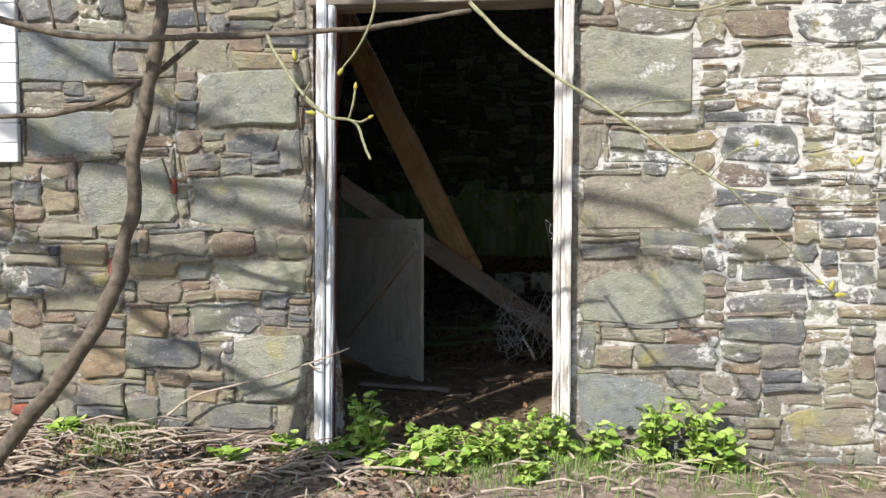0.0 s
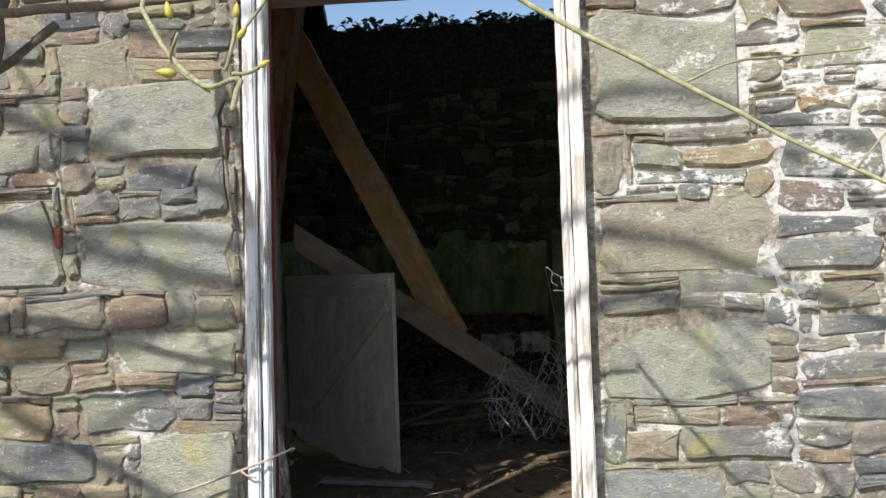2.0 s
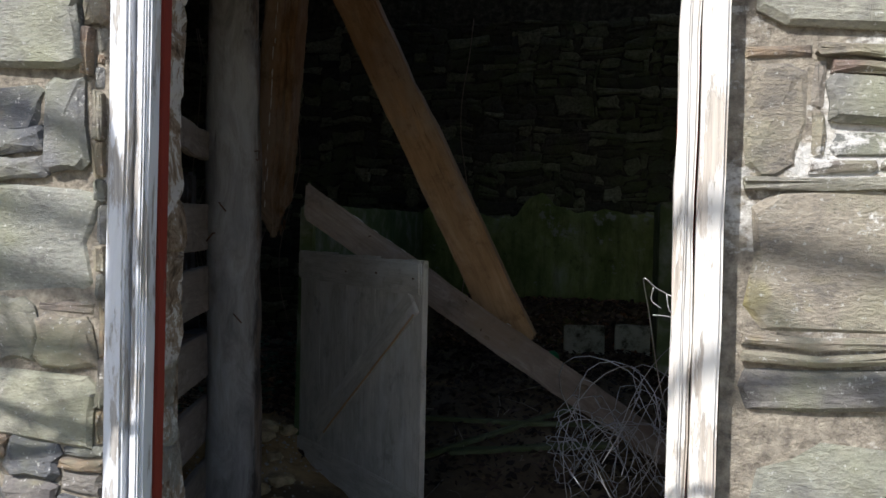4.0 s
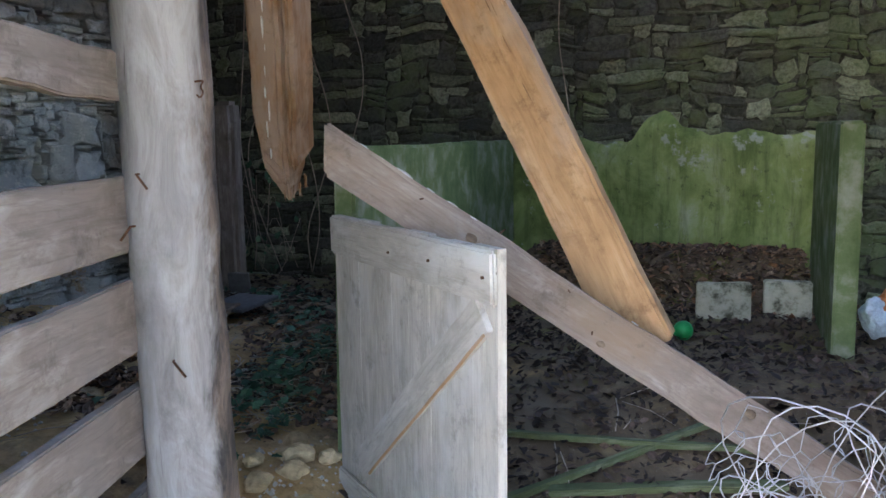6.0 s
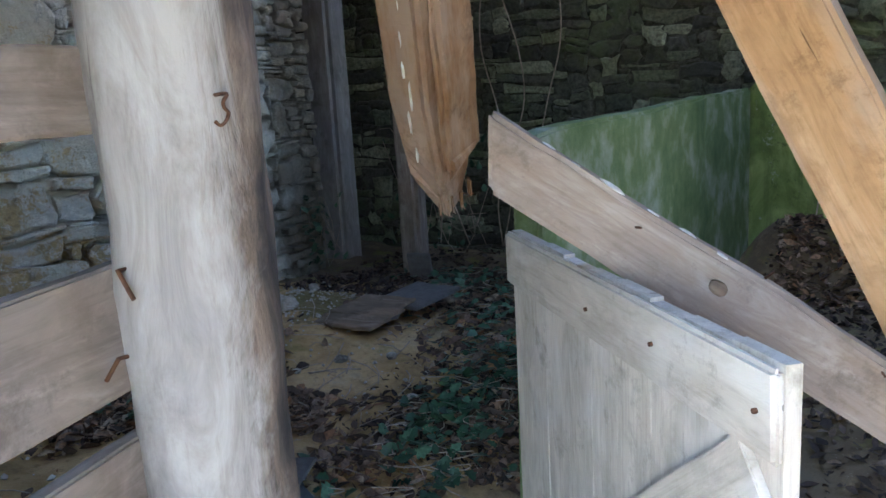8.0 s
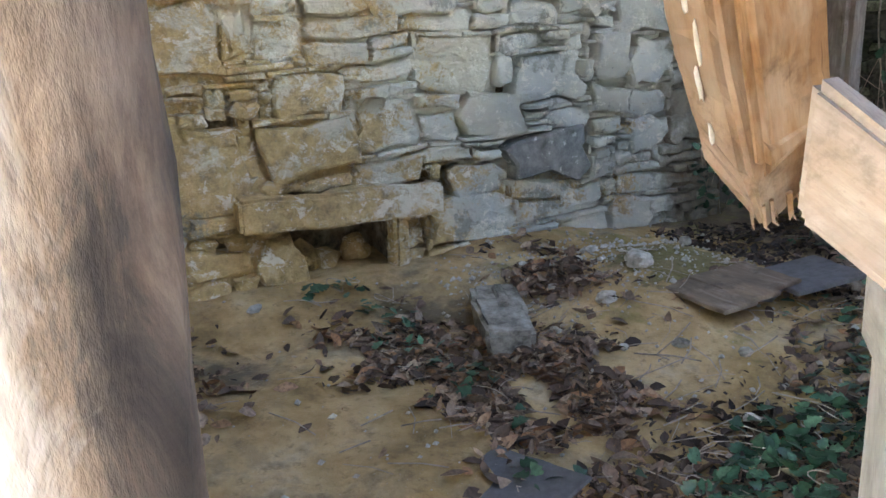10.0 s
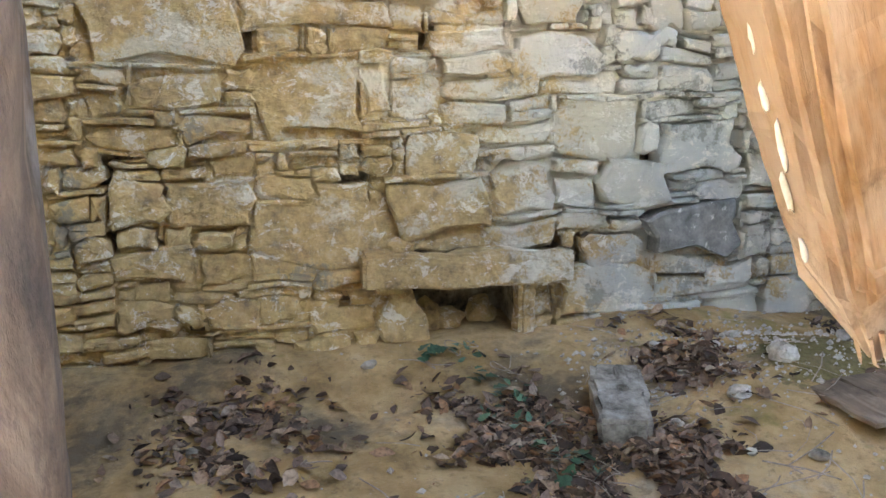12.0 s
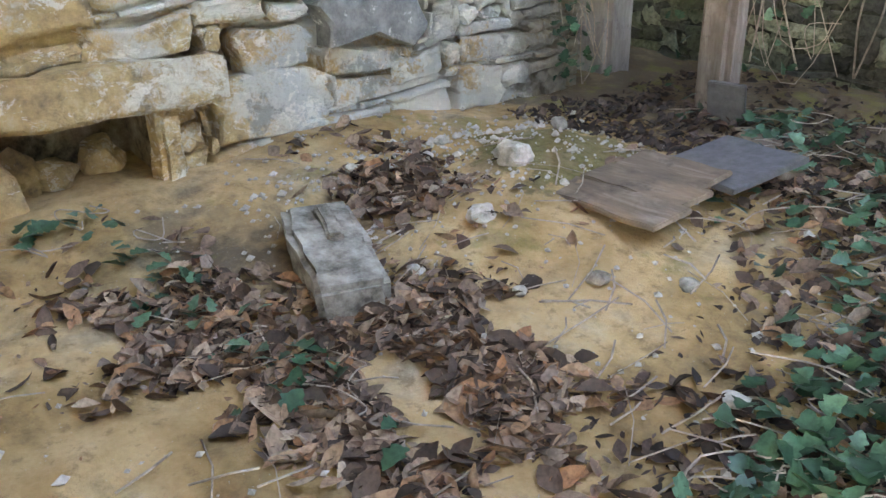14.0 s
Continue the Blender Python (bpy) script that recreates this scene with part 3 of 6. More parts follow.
def stone(rect, gap, deep, proud, rng, ragged=1.0):
    """One stone in the plane (u, v) with n outwards, about its own centre: centre, verts, faces."""
    u0, v0, u1, v1 = rect
    cu, cv, hw, hh = (u0 + u1) / 2, (v0 + v1) / 2, (u1 - u0) / 2 - gap, (v1 - v0) / 2 - gap
    hw, hh = max(hw, 0.006), max(hh, 0.006)
    cut = min(hw, hh) * rng.uniform(0.15, 0.5)
    j = min(hw, hh) * 0.16 * ragged
    ring = []
    for su, sv in ((1, 1), (-1, 1), (-1, -1), (1, -1)):
        k = cut * rng.uniform(0.5, 1.4)
        a, b = (su * hw, sv * (hh - k)), (su * (hw - k), sv * hh)
        ring += [a, b] if su * sv > 0 else [b, a]
    pts = []
    for i, (a, b) in enumerate(ring):
        pts.append((a + rng.uniform(-j, j), b + rng.uniform(-j, j)))
        if i % 2:
            c, d = ring[(i + 1) % 8]
            pts.append(((a + c) / 2 + rng.uniform(-j, j), (b + d) / 2 + rng.uniform(-j, j)))
    n = len(pts)
    p = proud * rng.uniform(0.1, 1.6)
    tu, tv = rng.uniform(-0.05, 0.05), rng.uniform(-0.07, 0.07)
    bev = min(0.012, min(hw, hh) * 0.35)
    vs = [(a, b, -deep) for a, b in pts]
    vs += [(a, b, p - bev + a * tu + b * tv) for a, b in pts]
    vs += [(a - math.copysign(min(bev, abs(a)), a) * rng.uniform(0.6, 1.2), b - math.copysign(min(bev, abs(b)), b) * rng.uniform(0.6, 1.2),
            p + a * tu + b * tv + rng.uniform(-0.004, 0.004)) for a, b in pts]
    vs.append((rng.uniform(-0.3, 0.3) * hw, rng.uniform(-0.3, 0.3) * hh, p + rng.uniform(0.0, 0.008)))
    fs = []
    for r in (0, n):
        fs += [(r + i, r + (i + 1) % n, r + n + (i + 1) % n, r + n + i) for i in range(n)]
    fs += [(2 * n + i, 2 * n + (i + 1) % n, 3 * n) for i in range(n)]
    return (cu, cv), vs, fs


def masonry(wall, rects, to_world, material, near, seed, gap=0.007, deep=0.05, proud=0.02, ragged=1.0, odd=None, warp=0.03, large=None):
    """Lays stones on a wall: the ones in the stretch near as parts, the rest joined."""
    rng = random.Random(seed)
    rest, count = [], 0
    for r in sorted(rects, key=lambda q: -near((q[0] + q[2]) / 2, (q[1] + q[3]) / 2)):
        (cu, cv), vs, fs = stone(r, gap, deep, proud, rng, ragged)
        o = Vector(to_world(cu, cv, 0))
        world_vs = []
        for a, b, c in vs:
            q = Vector(((cu + a) * 2.3, (cv + b) * 2.9, seed))
            du, dv = noise.noise(q) * warp + noise.noise(q * 3.1) * warp * 0.4, noise.noise(q + Vector((9, 4, 2))) * warp * 1.2 + noise.noise(q * 2.7 + Vector((3, 1, 0))) * warp * 0.5
            world_vs.append(Vector(to_world(cu + a + du, cv + b + dv, c)))
        if count < 300 and near(cu, cv) > 0:
            count += 1
            mt = large if large and (r[2] - r[0]) * (r[3] - r[1]) > 0.085 else odd if odd and (r[2] - r[0]) < 0.13 and rng.random() < 0.05 else material
            put("stone", mesh_of("stone", [v - o for v in world_vs], fs, mt), wall, Matrix.Translation(o))
        else:
            rest.append((world_vs, fs))
    if rest:
        tagged(joined("stonework", rest, material, wall), kind="stuff")


def wall_body(name, boxes, material, label):
    """A wall as butted blocks in one mesh."""
    bm = bmesh.new()
    for x0, y0, z0, x1, y1, z1 in boxes:
        bmesh.ops.create_cube(bm, size=1, matrix=Matrix.LocRotScale(((x0 + x1) / 2, (y0 + y1) / 2, (z0 + z1) / 2), None, (x1 - x0, y1 - y0, z1 - z0)))
    return tagged(part(name, bm, material, None), label, "wall", kind="structure")


# ---- the shell of the building ----
HOLE = (-1.0, 2.6)                # added, unseen opening in the rear slope that lights the inside
GAP = (3.4, 4.6, 2.0)               # unseen opening added for side light in the far side wall: from, to, height
W, B, R = -3.95, 5.57, 3.3          # faces of the long, back and far side walls
front_l = wall_body("wall_front_left", [(-5.8, 0.03, -0.7, -0.655, 0.30, 2.9)], MORTAR, "sunlit rubble stone wall of slate and sandstone beside the doorway")
front_r = wall_body("wall_front_right", [(0.665, 0.03, -0.7, 3.9, 0.30, 2.9)], MORTAR, "sunlit rubble stone wall with flaking lime wash")
over = wall_body("wall_over_door", [(-0.655, 0.03, 2.02, 0.665, 0.30, 2.9)], MORTAR, "stonework above the doorway lintel")
left = wall_body("wall_left", [(-4.55, 0.30, -0.7, W - 0.11, 2.14, 3.6), (-4.55, 2.66, -0.7, W - 0.11, 4.72, 3.6),
                               (-4.55, 2.14, 0.36, W - 0.11, 2.66, 3.6), (-4.55, 2.14, -0.7, W - 0.3, 2.66, 0.36)],
                 EARTH, "cream limewashed rubble stone wall stained with sand")
back = wall_body("wall_back", [(-5.8, B + 0.02, -0.7, 3.9, B + 0.55, 3.42)], JOINT, "dark damp rubble stone wall with moss")
right = wall_body("wall_right", [(R, 0.30, -0.7, 3.9, GAP[0], 6.0), (R, GAP[1], -0.7, 3.9, B + 0.02, 6.0), (R, GAP[0], GAP[2], 3.9, GAP[1], 6.0)], JOINT, "unseen dark rubble stone wall with an opening added for light")
far = wall_body("wall_far_left", [(-5.8, 0.30, -0.7, -5.5, B + 0.02, 6.0)], JOINT, "dark stone wall beyond the gap in the long wall")

# steep slate roof, seen only as darkness overhead; pitch and rear opening added to steer light
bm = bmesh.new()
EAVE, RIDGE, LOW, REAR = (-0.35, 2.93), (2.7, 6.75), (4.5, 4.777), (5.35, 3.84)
# the last slab closes the eave gap so that the left corner stays dark
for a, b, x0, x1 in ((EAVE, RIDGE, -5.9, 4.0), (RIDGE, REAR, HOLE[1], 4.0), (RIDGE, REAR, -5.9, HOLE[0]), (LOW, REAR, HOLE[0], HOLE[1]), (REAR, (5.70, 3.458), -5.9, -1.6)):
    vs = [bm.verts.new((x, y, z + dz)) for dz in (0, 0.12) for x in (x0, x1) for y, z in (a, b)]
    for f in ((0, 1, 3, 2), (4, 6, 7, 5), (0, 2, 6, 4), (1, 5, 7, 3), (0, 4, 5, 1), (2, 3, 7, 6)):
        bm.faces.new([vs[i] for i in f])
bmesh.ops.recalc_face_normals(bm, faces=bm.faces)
tagged(part("ceiling", bm, DARKW, None), "dark boarded underside of an unseen pitched roof that shades the inside", "roof", kind="structure")
for x in (-5.85, 3.95):                                     # gables
    vs = [(x + d, y, z) for d in (0, 0.3 if x < 0 else -0.3) for y, z in ((0.03, 2.9), (B + 0.55, 2.9), (5.35, 3.84), (2.7, 6.7))]
    g = put("wall_gable", mesh_of("wall_gable", vs, [(0, 1, 2, 3), (7, 6, 5, 4), (0, 4, 5, 1), (1, 5, 6, 2), (2, 6, 7, 3), (3, 7, 4, 0)], JOINT))
    tagged(g, "rubble stone gable under the roof", "wall", kind="structure")

# ground outside: one sheet to the horizon
xs = [-400, -90, -20, -8, *np.linspace(-4, 4, 81), 8, 20, 90, 400]
ys = [-400, -90, -20, -8, *np.linspace(-5, 0.5, 56), 3, 9, 20, 90, 400]
vs = [(x, y, (ground_z(x, y) if y < 0.08 else -0.62)) for y in ys for x in xs]
nx = len(xs)
fs = [(j * nx + i, j * nx + i + 1, (j + 1) * nx + i + 1, (j + 1) * nx + i) for j in range(len(ys) - 1) for i in range(nx - 1)]
tagged(put("ground", mesh_of("ground", vs, fs, SOIL, True)), "leafy brown soil with dead twigs and spring weeds", "ground", kind="structure")

# floor inside
xs, ys = np.linspace(-5.5, R, 230), np.linspace(0.02, B + 0.02, 150)
vs = [(x, y, floor_z(x, y)) for y in ys for x in xs]
nx = len(xs)
fs = [(j * nx + i, j * nx + i + 1, (j + 1) * nx + i + 1, (j + 1) * nx + i) for j in range(len(ys) - 1) for i in range(nx - 1)]
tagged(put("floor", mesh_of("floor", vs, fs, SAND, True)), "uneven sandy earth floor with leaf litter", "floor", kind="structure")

# algae-green render low on the back wall, between the stall slabs
us, ws = np.linspace(-1.42, 0.68, 60), np.linspace(-0.1, 1.0, 26)
vs, fs = [], []
for k, wv in enumerate(ws):
    for u in us:
        top = 1.10 + 0.12 * noise.noise(Vector((u * 2.3, 0, 5))) + 0.06 * noise.noise(Vector((u * 9, 0, 8))) + 0.12 * math.exp(-((u + 0.3) / 0.18) ** 2)
        z = -0.1 + (wv + 0.1) / 1.1 * (top + 0.1)
        vs.append((u, B - 0.035 - 0.012 * noise.noise(Vector((u * 3, z * 3, 2))) + (0.03 if k == len(ws) - 1 else 0), z))
n = len(us)
fs = [(j * n + i, j * n + i + 1, (j + 1) * n + i + 1, (j + 1) * n + i) for j in range(len(ws) - 1) for i in range(n - 1)]
tagged(put("wall_render", mesh_of("wall_render", vs, fs, ALGAE, True)), "green algae on old cement render low on the back wall", "wall render", kind="structure")


# ---- doorway ----
def door_frame():
    f = thing("door_frame", pose(0, 0, 0), "weathered wooden door frame with flaking grey-white paint", "door frame", kind="structure")
    up = Matrix.Rotation(radians(-90), 4, "Y")                 # own x runs up
    for s, mt in ((-1, FRAME), (1, FRAMER)):
        lean = Matrix.Rotation(radians(0.7 * (s < 0)), 4, "Y")
        at = Matrix.Translation((s * 0.555 if s < 0 else 0.57, 0, -0.45)) @ lean @ up
        o = 1 if s < 0 else -1                                  # own z points to -x after the turn
        zz = lambda a, b: (min(o * a, o * b), max(o * a, o * b))
        a, b = zz(0, 0.036)
        part("post", block(0.0, -0.025, a, 2.4, 0.02, b, 0.005, 0.006, 24, 3 + s), mt, f, at=at)
        a, b = zz(0.040, 0.088)
        part("bead", block(0.0, -0.045, a, 2.42, 0.028, b, 0.006, 0.006, 24, 8 + s), mt, f, at=at)
        a, b = zz(0.008, 0.020)
        part("fillet", block(0.0, -0.034, a, 2.38, -0.022, b, 0.004, 0.003, 20, 18 + s), mt, f, at=at)
        a, b = zz(0.003, 0.085)
        part("stop", block(0.0, 0.031, a, 2.38, 0.066, b, 0.003, 0.003, 12, 28 + s), RED, f, "faded red painted edge", at=at)
    part("head", block(-0.66, -0.03, 1.93, 0.68, 0.16, 2.02, 0.005, 0.008, 10, 5), GREY, f, "bare grey head beam")
    return f


door_frame()

# ---- stall slabs ----


def stall_slab(at, length, height, thick, label):
    s = tagged(new("stall_partition"), label, "partition", kind="structure")
    s.matrix_basis = at
    bm = block(0, -thick / 2, -0.35, length, thick / 2, height, 0.012, 0.012, 14, 2)
    for v in bm.verts:                                          # knocked-off upper front corner
        if v.co.z > height - 0.05 and v.co.x < 0.05:
            v.co.x += 0.06
    part("slab", bm, SLAB, s)
    return s


stall_slab(pose(0.72, 4.07, 0, 0, 0, 90), 1.49, 1.17, 0.11, "upright concrete stall slab stained green with algae")
stall_slab(pose(-1.235, 2.55, 0, 0, 0, 92.8), 3.0, 1.085, 0.09, "long low concrete stall slab with a pale crumbling top")

# ---- timbers ----


def timber(name, a, b, wide, thick, material, label, category, roll=0, rough=0.012, cuts=26, seed=1, bevel=0.012, plumb=0.0):
    """A squared timber from a to b; own x along it."""
    a, b = Vector(a), Vector(b)
    m = Matrix.Translation(a) @ (b - a).to_track_quat("X", "Z").to_matrix().to_4x4() @ Matrix.Rotation(radians(roll), 4, "X")
    bm = block(0, -thick / 2, -wide / 2, (b - a).length, thick / 2, wide / 2, bevel, rough, cuts, seed)
    for v in bm.verts:                                          # end cut plumb rather than square
        if v.co.x < 0.06:
            v.co.x -= v.co.z * plumb
    ob = part(name, bm, material, None, at=m)
    return tagged(ob, label, category)


def pole():
    p = thing("pole", pose(-0.96, 1.21, floor_z(-0.96, 1.21)), "round weathered grey timber post with iron hook and bent nails", "post")
    pts = [(0.012 * math.sin(z * 2.2), 0.008 * math.cos(z * 3), z) for z in np.linspace(-0.15, 3.6, 46)]
    v, f = tube(pts, [0.103 - 0.004 * q[2] + 0.003 * math.sin(q[2] * 5) for q in pts], 28, 0.10, 2)
    turned = [Vector((q.z, q.y, -q.x)) for q in v]              # own x runs up, for the grain
    up = Matrix.Rotation(radians(-90), 4, "Y")
    put("shaft", mesh_of("shaft", turned, f, POLE, True), p, up)
    z0 = -floor_z(-0.96, 1.21)
    hook = [(x, y * 0.8, 1.236 + (z - 1.236) * 0.7) for x, y, z in ((0.09, 0.0, 1.262), (0.114, 0.002, 1.264), (0.116, -0.008, 1.25), (0.113, -0.004, 1.238), (0.112, 0.004, 1.228), (0.114, -0.004, 1.214), (0.113, -0.014, 1.206), (0.112, -0.022, 1.214))]
    hook = [(x - 0.005, y - 0.022, 1.236 + (z - 1.236) * 0.85) for x, y, z in hook]
    v, f = tube(smooth_line([(x, y, z + z0) for x, y, z in hook], 4), 0.0022, 6)
    put("hook", mesh_of("hook", v, f, RUST, True), p, None, "rusty S-shaped iron hook")
    for x, y, z, d in ((0.0, -0.10, 1.06, 0.03), (-0.02, -0.10, 0.95, -0.02), (0.05, -0.09, 0.66, 0.025)):
        v, f = tube([(x * 0.9, y * 0.9, z + z0), (x * 1.15, y * 1.15, z + z0), (x * 1.3 + d, y * 1.2, z - 0.03 + z0)], 0.003, 5)
        put("nail", mesh_of("nail", v, f, RUST), p)
    return p


pole()
P, Q = Vector((-1.045, 1.17)), Vector((-0.80, 0.30))


def fence_board(z0, z1, dz, seed, label):
    a, b = Vector((*P, (z0 + z1) / 2)), Vector((*Q, (z0 + z1) / 2 + dz))
    m = Matrix.Translation(a) @ (b - a).to_track_quat("X", "Z").to_matrix().to_4x4()
    ob = part("fence_board", block(-0.04, -0.014, -(z1 - z0) / 2, (b - a).length, 0.014, (z1 - z0) / 2, 0.004, 0.009, 22, seed), GREY, None, at=m)
    return tagged(ob, label, "board", "boards of the pen fence")


for k, (z0, z1, dz) in enumerate(((1.215, 1.315, 0.02), (0.89, 1.055, 0.0), (0.66, 0.825, 0.0), (0.42, 0.585, 0.0), (0.18, 0.345, 0.0), (-0.06, 0.10, 0.0))):
    fence_board(z0, z1, dz, 40 + k, "rough waney-edged grey board nailed to a post" if k == 0 else "weathered grey board of a slatted pen fence")

brace = timber("diagonal_brace", (-0.066, 2.60, 0.379), (-1.381, 2.66, 2.944), 0.205, 0.10, BROWN, "brown diagonal roof timber leaning on a fallen rafter", "timber", 0, 0.014, 30, 3)
rafter = timber("fallen_rafter", (-1.03, 2.07, 1.095), (0.72, 2.74, -0.17), 0.148, 0.08, BEAM, "fallen grey-brown rafter spotted with bird droppings", "timber", 0, 0.010, 30, 5, plumb=0.62)


def iron_nail(parent, x, y, z, dx, dy, dz):
    v, f = tube([(x, y, z), (x + dx * 0.5, y + dy * 0.5, z + dz * 0.5), (x + dx, y + dy, z + dz)], [0.003, 0.003, 0.0022], 6)
    put("nail", mesh_of("nail", v, f, RUST, True), parent, None, "bent rusty nail")


for x, y, z, dx, dy, dz in ((0.34, -0.035, 0.03, 0.01, -0.025, 0.01), (0.9, -0.035, 0.05, 0.012, -0.02, -0.006), (1.05, -0.035, -0.02, 0.0, -0.022, -0.012), (0.62, 0.0, 0.07, 0.01, 0.0, 0.03)):
    iron_nail(rafter, x, y, z, dx, dy, dz)
for x, z in ((0.55, 0.02), (1.1, -0.05), (1.65, 0.04)):        # knots standing slightly proud
    for ob, y in ((brace, -0.05), (rafter, -0.04)):
        bm = bmesh.new()
        bmesh.ops.create_icosphere(bm, subdivisions=2, radius=0.016)
        for v in bm.verts:
            v.co = Vector((v.co.x * 1.5, v.co.y * 0.35, v.co.z)) * (1 + 0.3 * noise.noise(v.co * 60 + Vector((x, z, 0))))
        part("knot", bm, OLDP, ob, "dark knot", True, Matrix.Translation((x, y, z * (1 if ob is brace else 0.8))))


def hanging_timber():
    h = thing("hanging_timber", Matrix.LocRotScale((-1.275, 2.315, 0.93), Vector((0, 0, 1)).rotation_difference(Vector((0.24, -0.42, 0.78))), None), "broken brown roof timber hanging with a splintered pointed end", "timber")
    up = Matrix.Rotation(radians(-90), 4, "Y") @ Matrix.Identity(4)
    for name, x0, x1, y0, y1, cut, seed in (("main_piece", -0.105, 0.005, -0.10, 0.06, 1.0, 6), ("side_piece", 0.009, 0.042, -0.08, 0.07, 0.25, 9)):
        bm = block(0.0 if cut == 1 else 0.16, y0, -x1, 3.0, y1, -x0, 0.014, 0.016, 110, seed)
        for v in bm.verts:
            t = max(0, 1 - (v.co.x - (0 if cut == 1 else 0.16)) / 0.34)
            side = (-v.co.z - x0) / (x1 - x0)                   # 0 at the cut-away edge
            if cut == 1:
                v.co.x += 0.26 * t * max(0, 0.6 - side) + 0.03 * t * noise.noise(v.co * 30)
                v.co.z -= 0.03 * t
            else:
                v.co.x += 0.03 * noise.noise(v.co * 40) * t
        for v in bm.verts:                                      # torn fibres along the arrises
            v.co += Vector((0, 1, 1)) * 0.006 * noise.noise(Vector((v.co.x * 22, v.co.y * 60, v.co.z * 60)))
            if cut == 1 and v.co.x < 0.16:                      # blunt, frayed end
                k = 0.55 * (1 - max(0.0, v.co.x) / 0.16)
                v.co.y += (-0.02 - v.co.y) * k
                v.co.z += (0.035 - v.co.z) * k
                v.co.x += 0.018 * noise.noise(v.co * 45)
        part(name, bm, HANG, h, at=up)
    g = random.Random(3)
    for k in range(14):                                         # splinters at the broken end
        x, y = g.uniform(-0.01, 0.025), g.uniform(-0.075, 0.04)
        z = 0.02 + 0.26 * max(0, 0.6 - (x + 0.075) / 0.11)
        v, f = tube([(x, y, z + 0.05), (x, y, z), (x + g.uniform(-0.012, 0.012), y + g.uniform(-0.01, 0.01), z - g.uniform(0.002, 0.012))], [0.004, 0.003, 0.001], 5)
        put("splinter", mesh_of("splinter", v, f, HANG), h)
    for k in range(16):                                         # a streak of droppings down the front
        z = 0.22 + 0.075 * k + g.uniform(-0.02, 0.02)
        bm = bmesh.new()
        bmesh.ops.create_icosphere(bm, subdivisions=2, radius=1)
        w, ln = g.uniform(0.0012, 0.003), g.uniform(0.012, 0.04)
        for v in bm.verts:
            v.co = Vector((v.co.x * w, v.co.y * 0.005, v.co.z * ln)) * (1 + 0.8 * noise.noise(v.co * 3 + Vector((k, 0, 0))))
        part("dropping", bm, DROP, h, "dried white bird dropping", True, Matrix.Translation((-0.040 + g.uniform(-0.006, 0.006), -0.101, z)))
    return h


hanging_timber()


def half_door():
    """The lower leaf of a stable door, off its hinges; own x from the near edge."""
    a, b = Vector((-0.335, 1.68)), Vector((-1.19, 2.46))
    ang = math.degrees(math.atan2(b.y - a.y, b.x - a.x))
    L = (b - a).length
    d = thing("half_door", pose(a.x, a.y, -0.33, 0, 0, ang), "pale grey ledged and braced half door standing against a rafter", "door")
    up = Matrix.Rotation(radians(-90), 4, "Y")                  # own x up: planks
    H = 1.175
    edges = [0.0, 0.13, 0.27, 0.385, 0.53, 0.655, 0.79, 0.93, L]
    for k, (x0, x1) in enumerate(zip(edges, edges[1:])):
        part("plank", block(0.01 * (k % 2), -0.014, -(x1 - 0.0004), H - 0.004 * (k % 3), 0.013 + 0.0006 * (k % 2), -x0 - 0.0002, 0.0008, 0.0016, 10, 60 + k), DOORW, d, at=up)
    part("ledge", block(-0.004, 0.015, H - 0.145, L - 0.01, 0.036, H - 0.004, 0.008, 0.005, 16, 47), DOORW, d)
    part("ledge", block(0.0, 0.015, 0.05, L - 0.02, 0.036, 0.20, 0.006, 0.005, 14, 3), DOORW, d)
    p, q = Vector((0.075, 0.024, H - 0.19)), Vector((L - 0.20, 0.024, 0.25))
    m = Matrix.Translation(p) @ (q - p).to_track_quat("X", "Z").to_matrix().to_4x4()
    part("brace", block(-0.03, -0.010, -0.055, (q - p).length, 0.009, 0.055, 0.003, 0.003, 12, 77), DOORW, d, at=m)
    part("brace_edge", block(-0.01, 0.0085, -0.058, (q - p).length * 0.9, 0.014, -0.049, 0.001, 0.003, 16, 78), BROWN, d, "orange-brown split edge of the brace", at=m)
    for x, z in ((0.035, H - 0.075), (0.34, H - 0.07), (0.62, H - 0.08)):
        v, f = tube([(x, 0.034, z), (x, 0.041, z)], 0.0045, 7)
        put("nail_head", mesh_of("nail_head", v, f, RUST), d)
    return d


half_door()
for k, (x, y, s) in enumerate(((0.26, -0.01, 0.020), (0.36, -0.02, 0.010), (0.44, 0.0, 0.014), (0.10, 0.01, 0.010), (1.16, -0.02, 0.009), (0.52, -0.02, 0.012), (0.17, -0.02, 0.008))):
    bm = bmesh.new()
    bmesh.ops.create_icosphere(bm, subdivisions=2, radius=s)
    for v in bm.verts:
        v.co = Vector((v.co.x * 1.6, v.co.y, v.co.z * 0.22)) * (1 + 0.4 * noise.noise(v.co * 60 + Vector((k, 0, 0))))
    ob = part("bird_dropping", bm, DROP, None, smooth=True, at=rafter.matrix_basis @ Matrix.Translation((x, y, 0.0735)))
    tagged(ob, "dried white bird dropping on a rafter", "dropping", "droppings on the rafter")

for x, y, h, w, label in ((-4.05, 5.02, 2.9, 0.12, "thick squared grey post standing in the dark corner"), (-3.25, 4.82, 1.42, 0.08, "short broken grey post in the shade")):
    tagged(part("back_post", block(0, -w * 0.85, -w, h, w * 0.85, w, 0.03, 0.02, 30, 12), POSTW if h > 2 else GREY, None, at=pose(x, y, floor_z(x, y) - 0.05, 0, -90, 0)), label, "post")

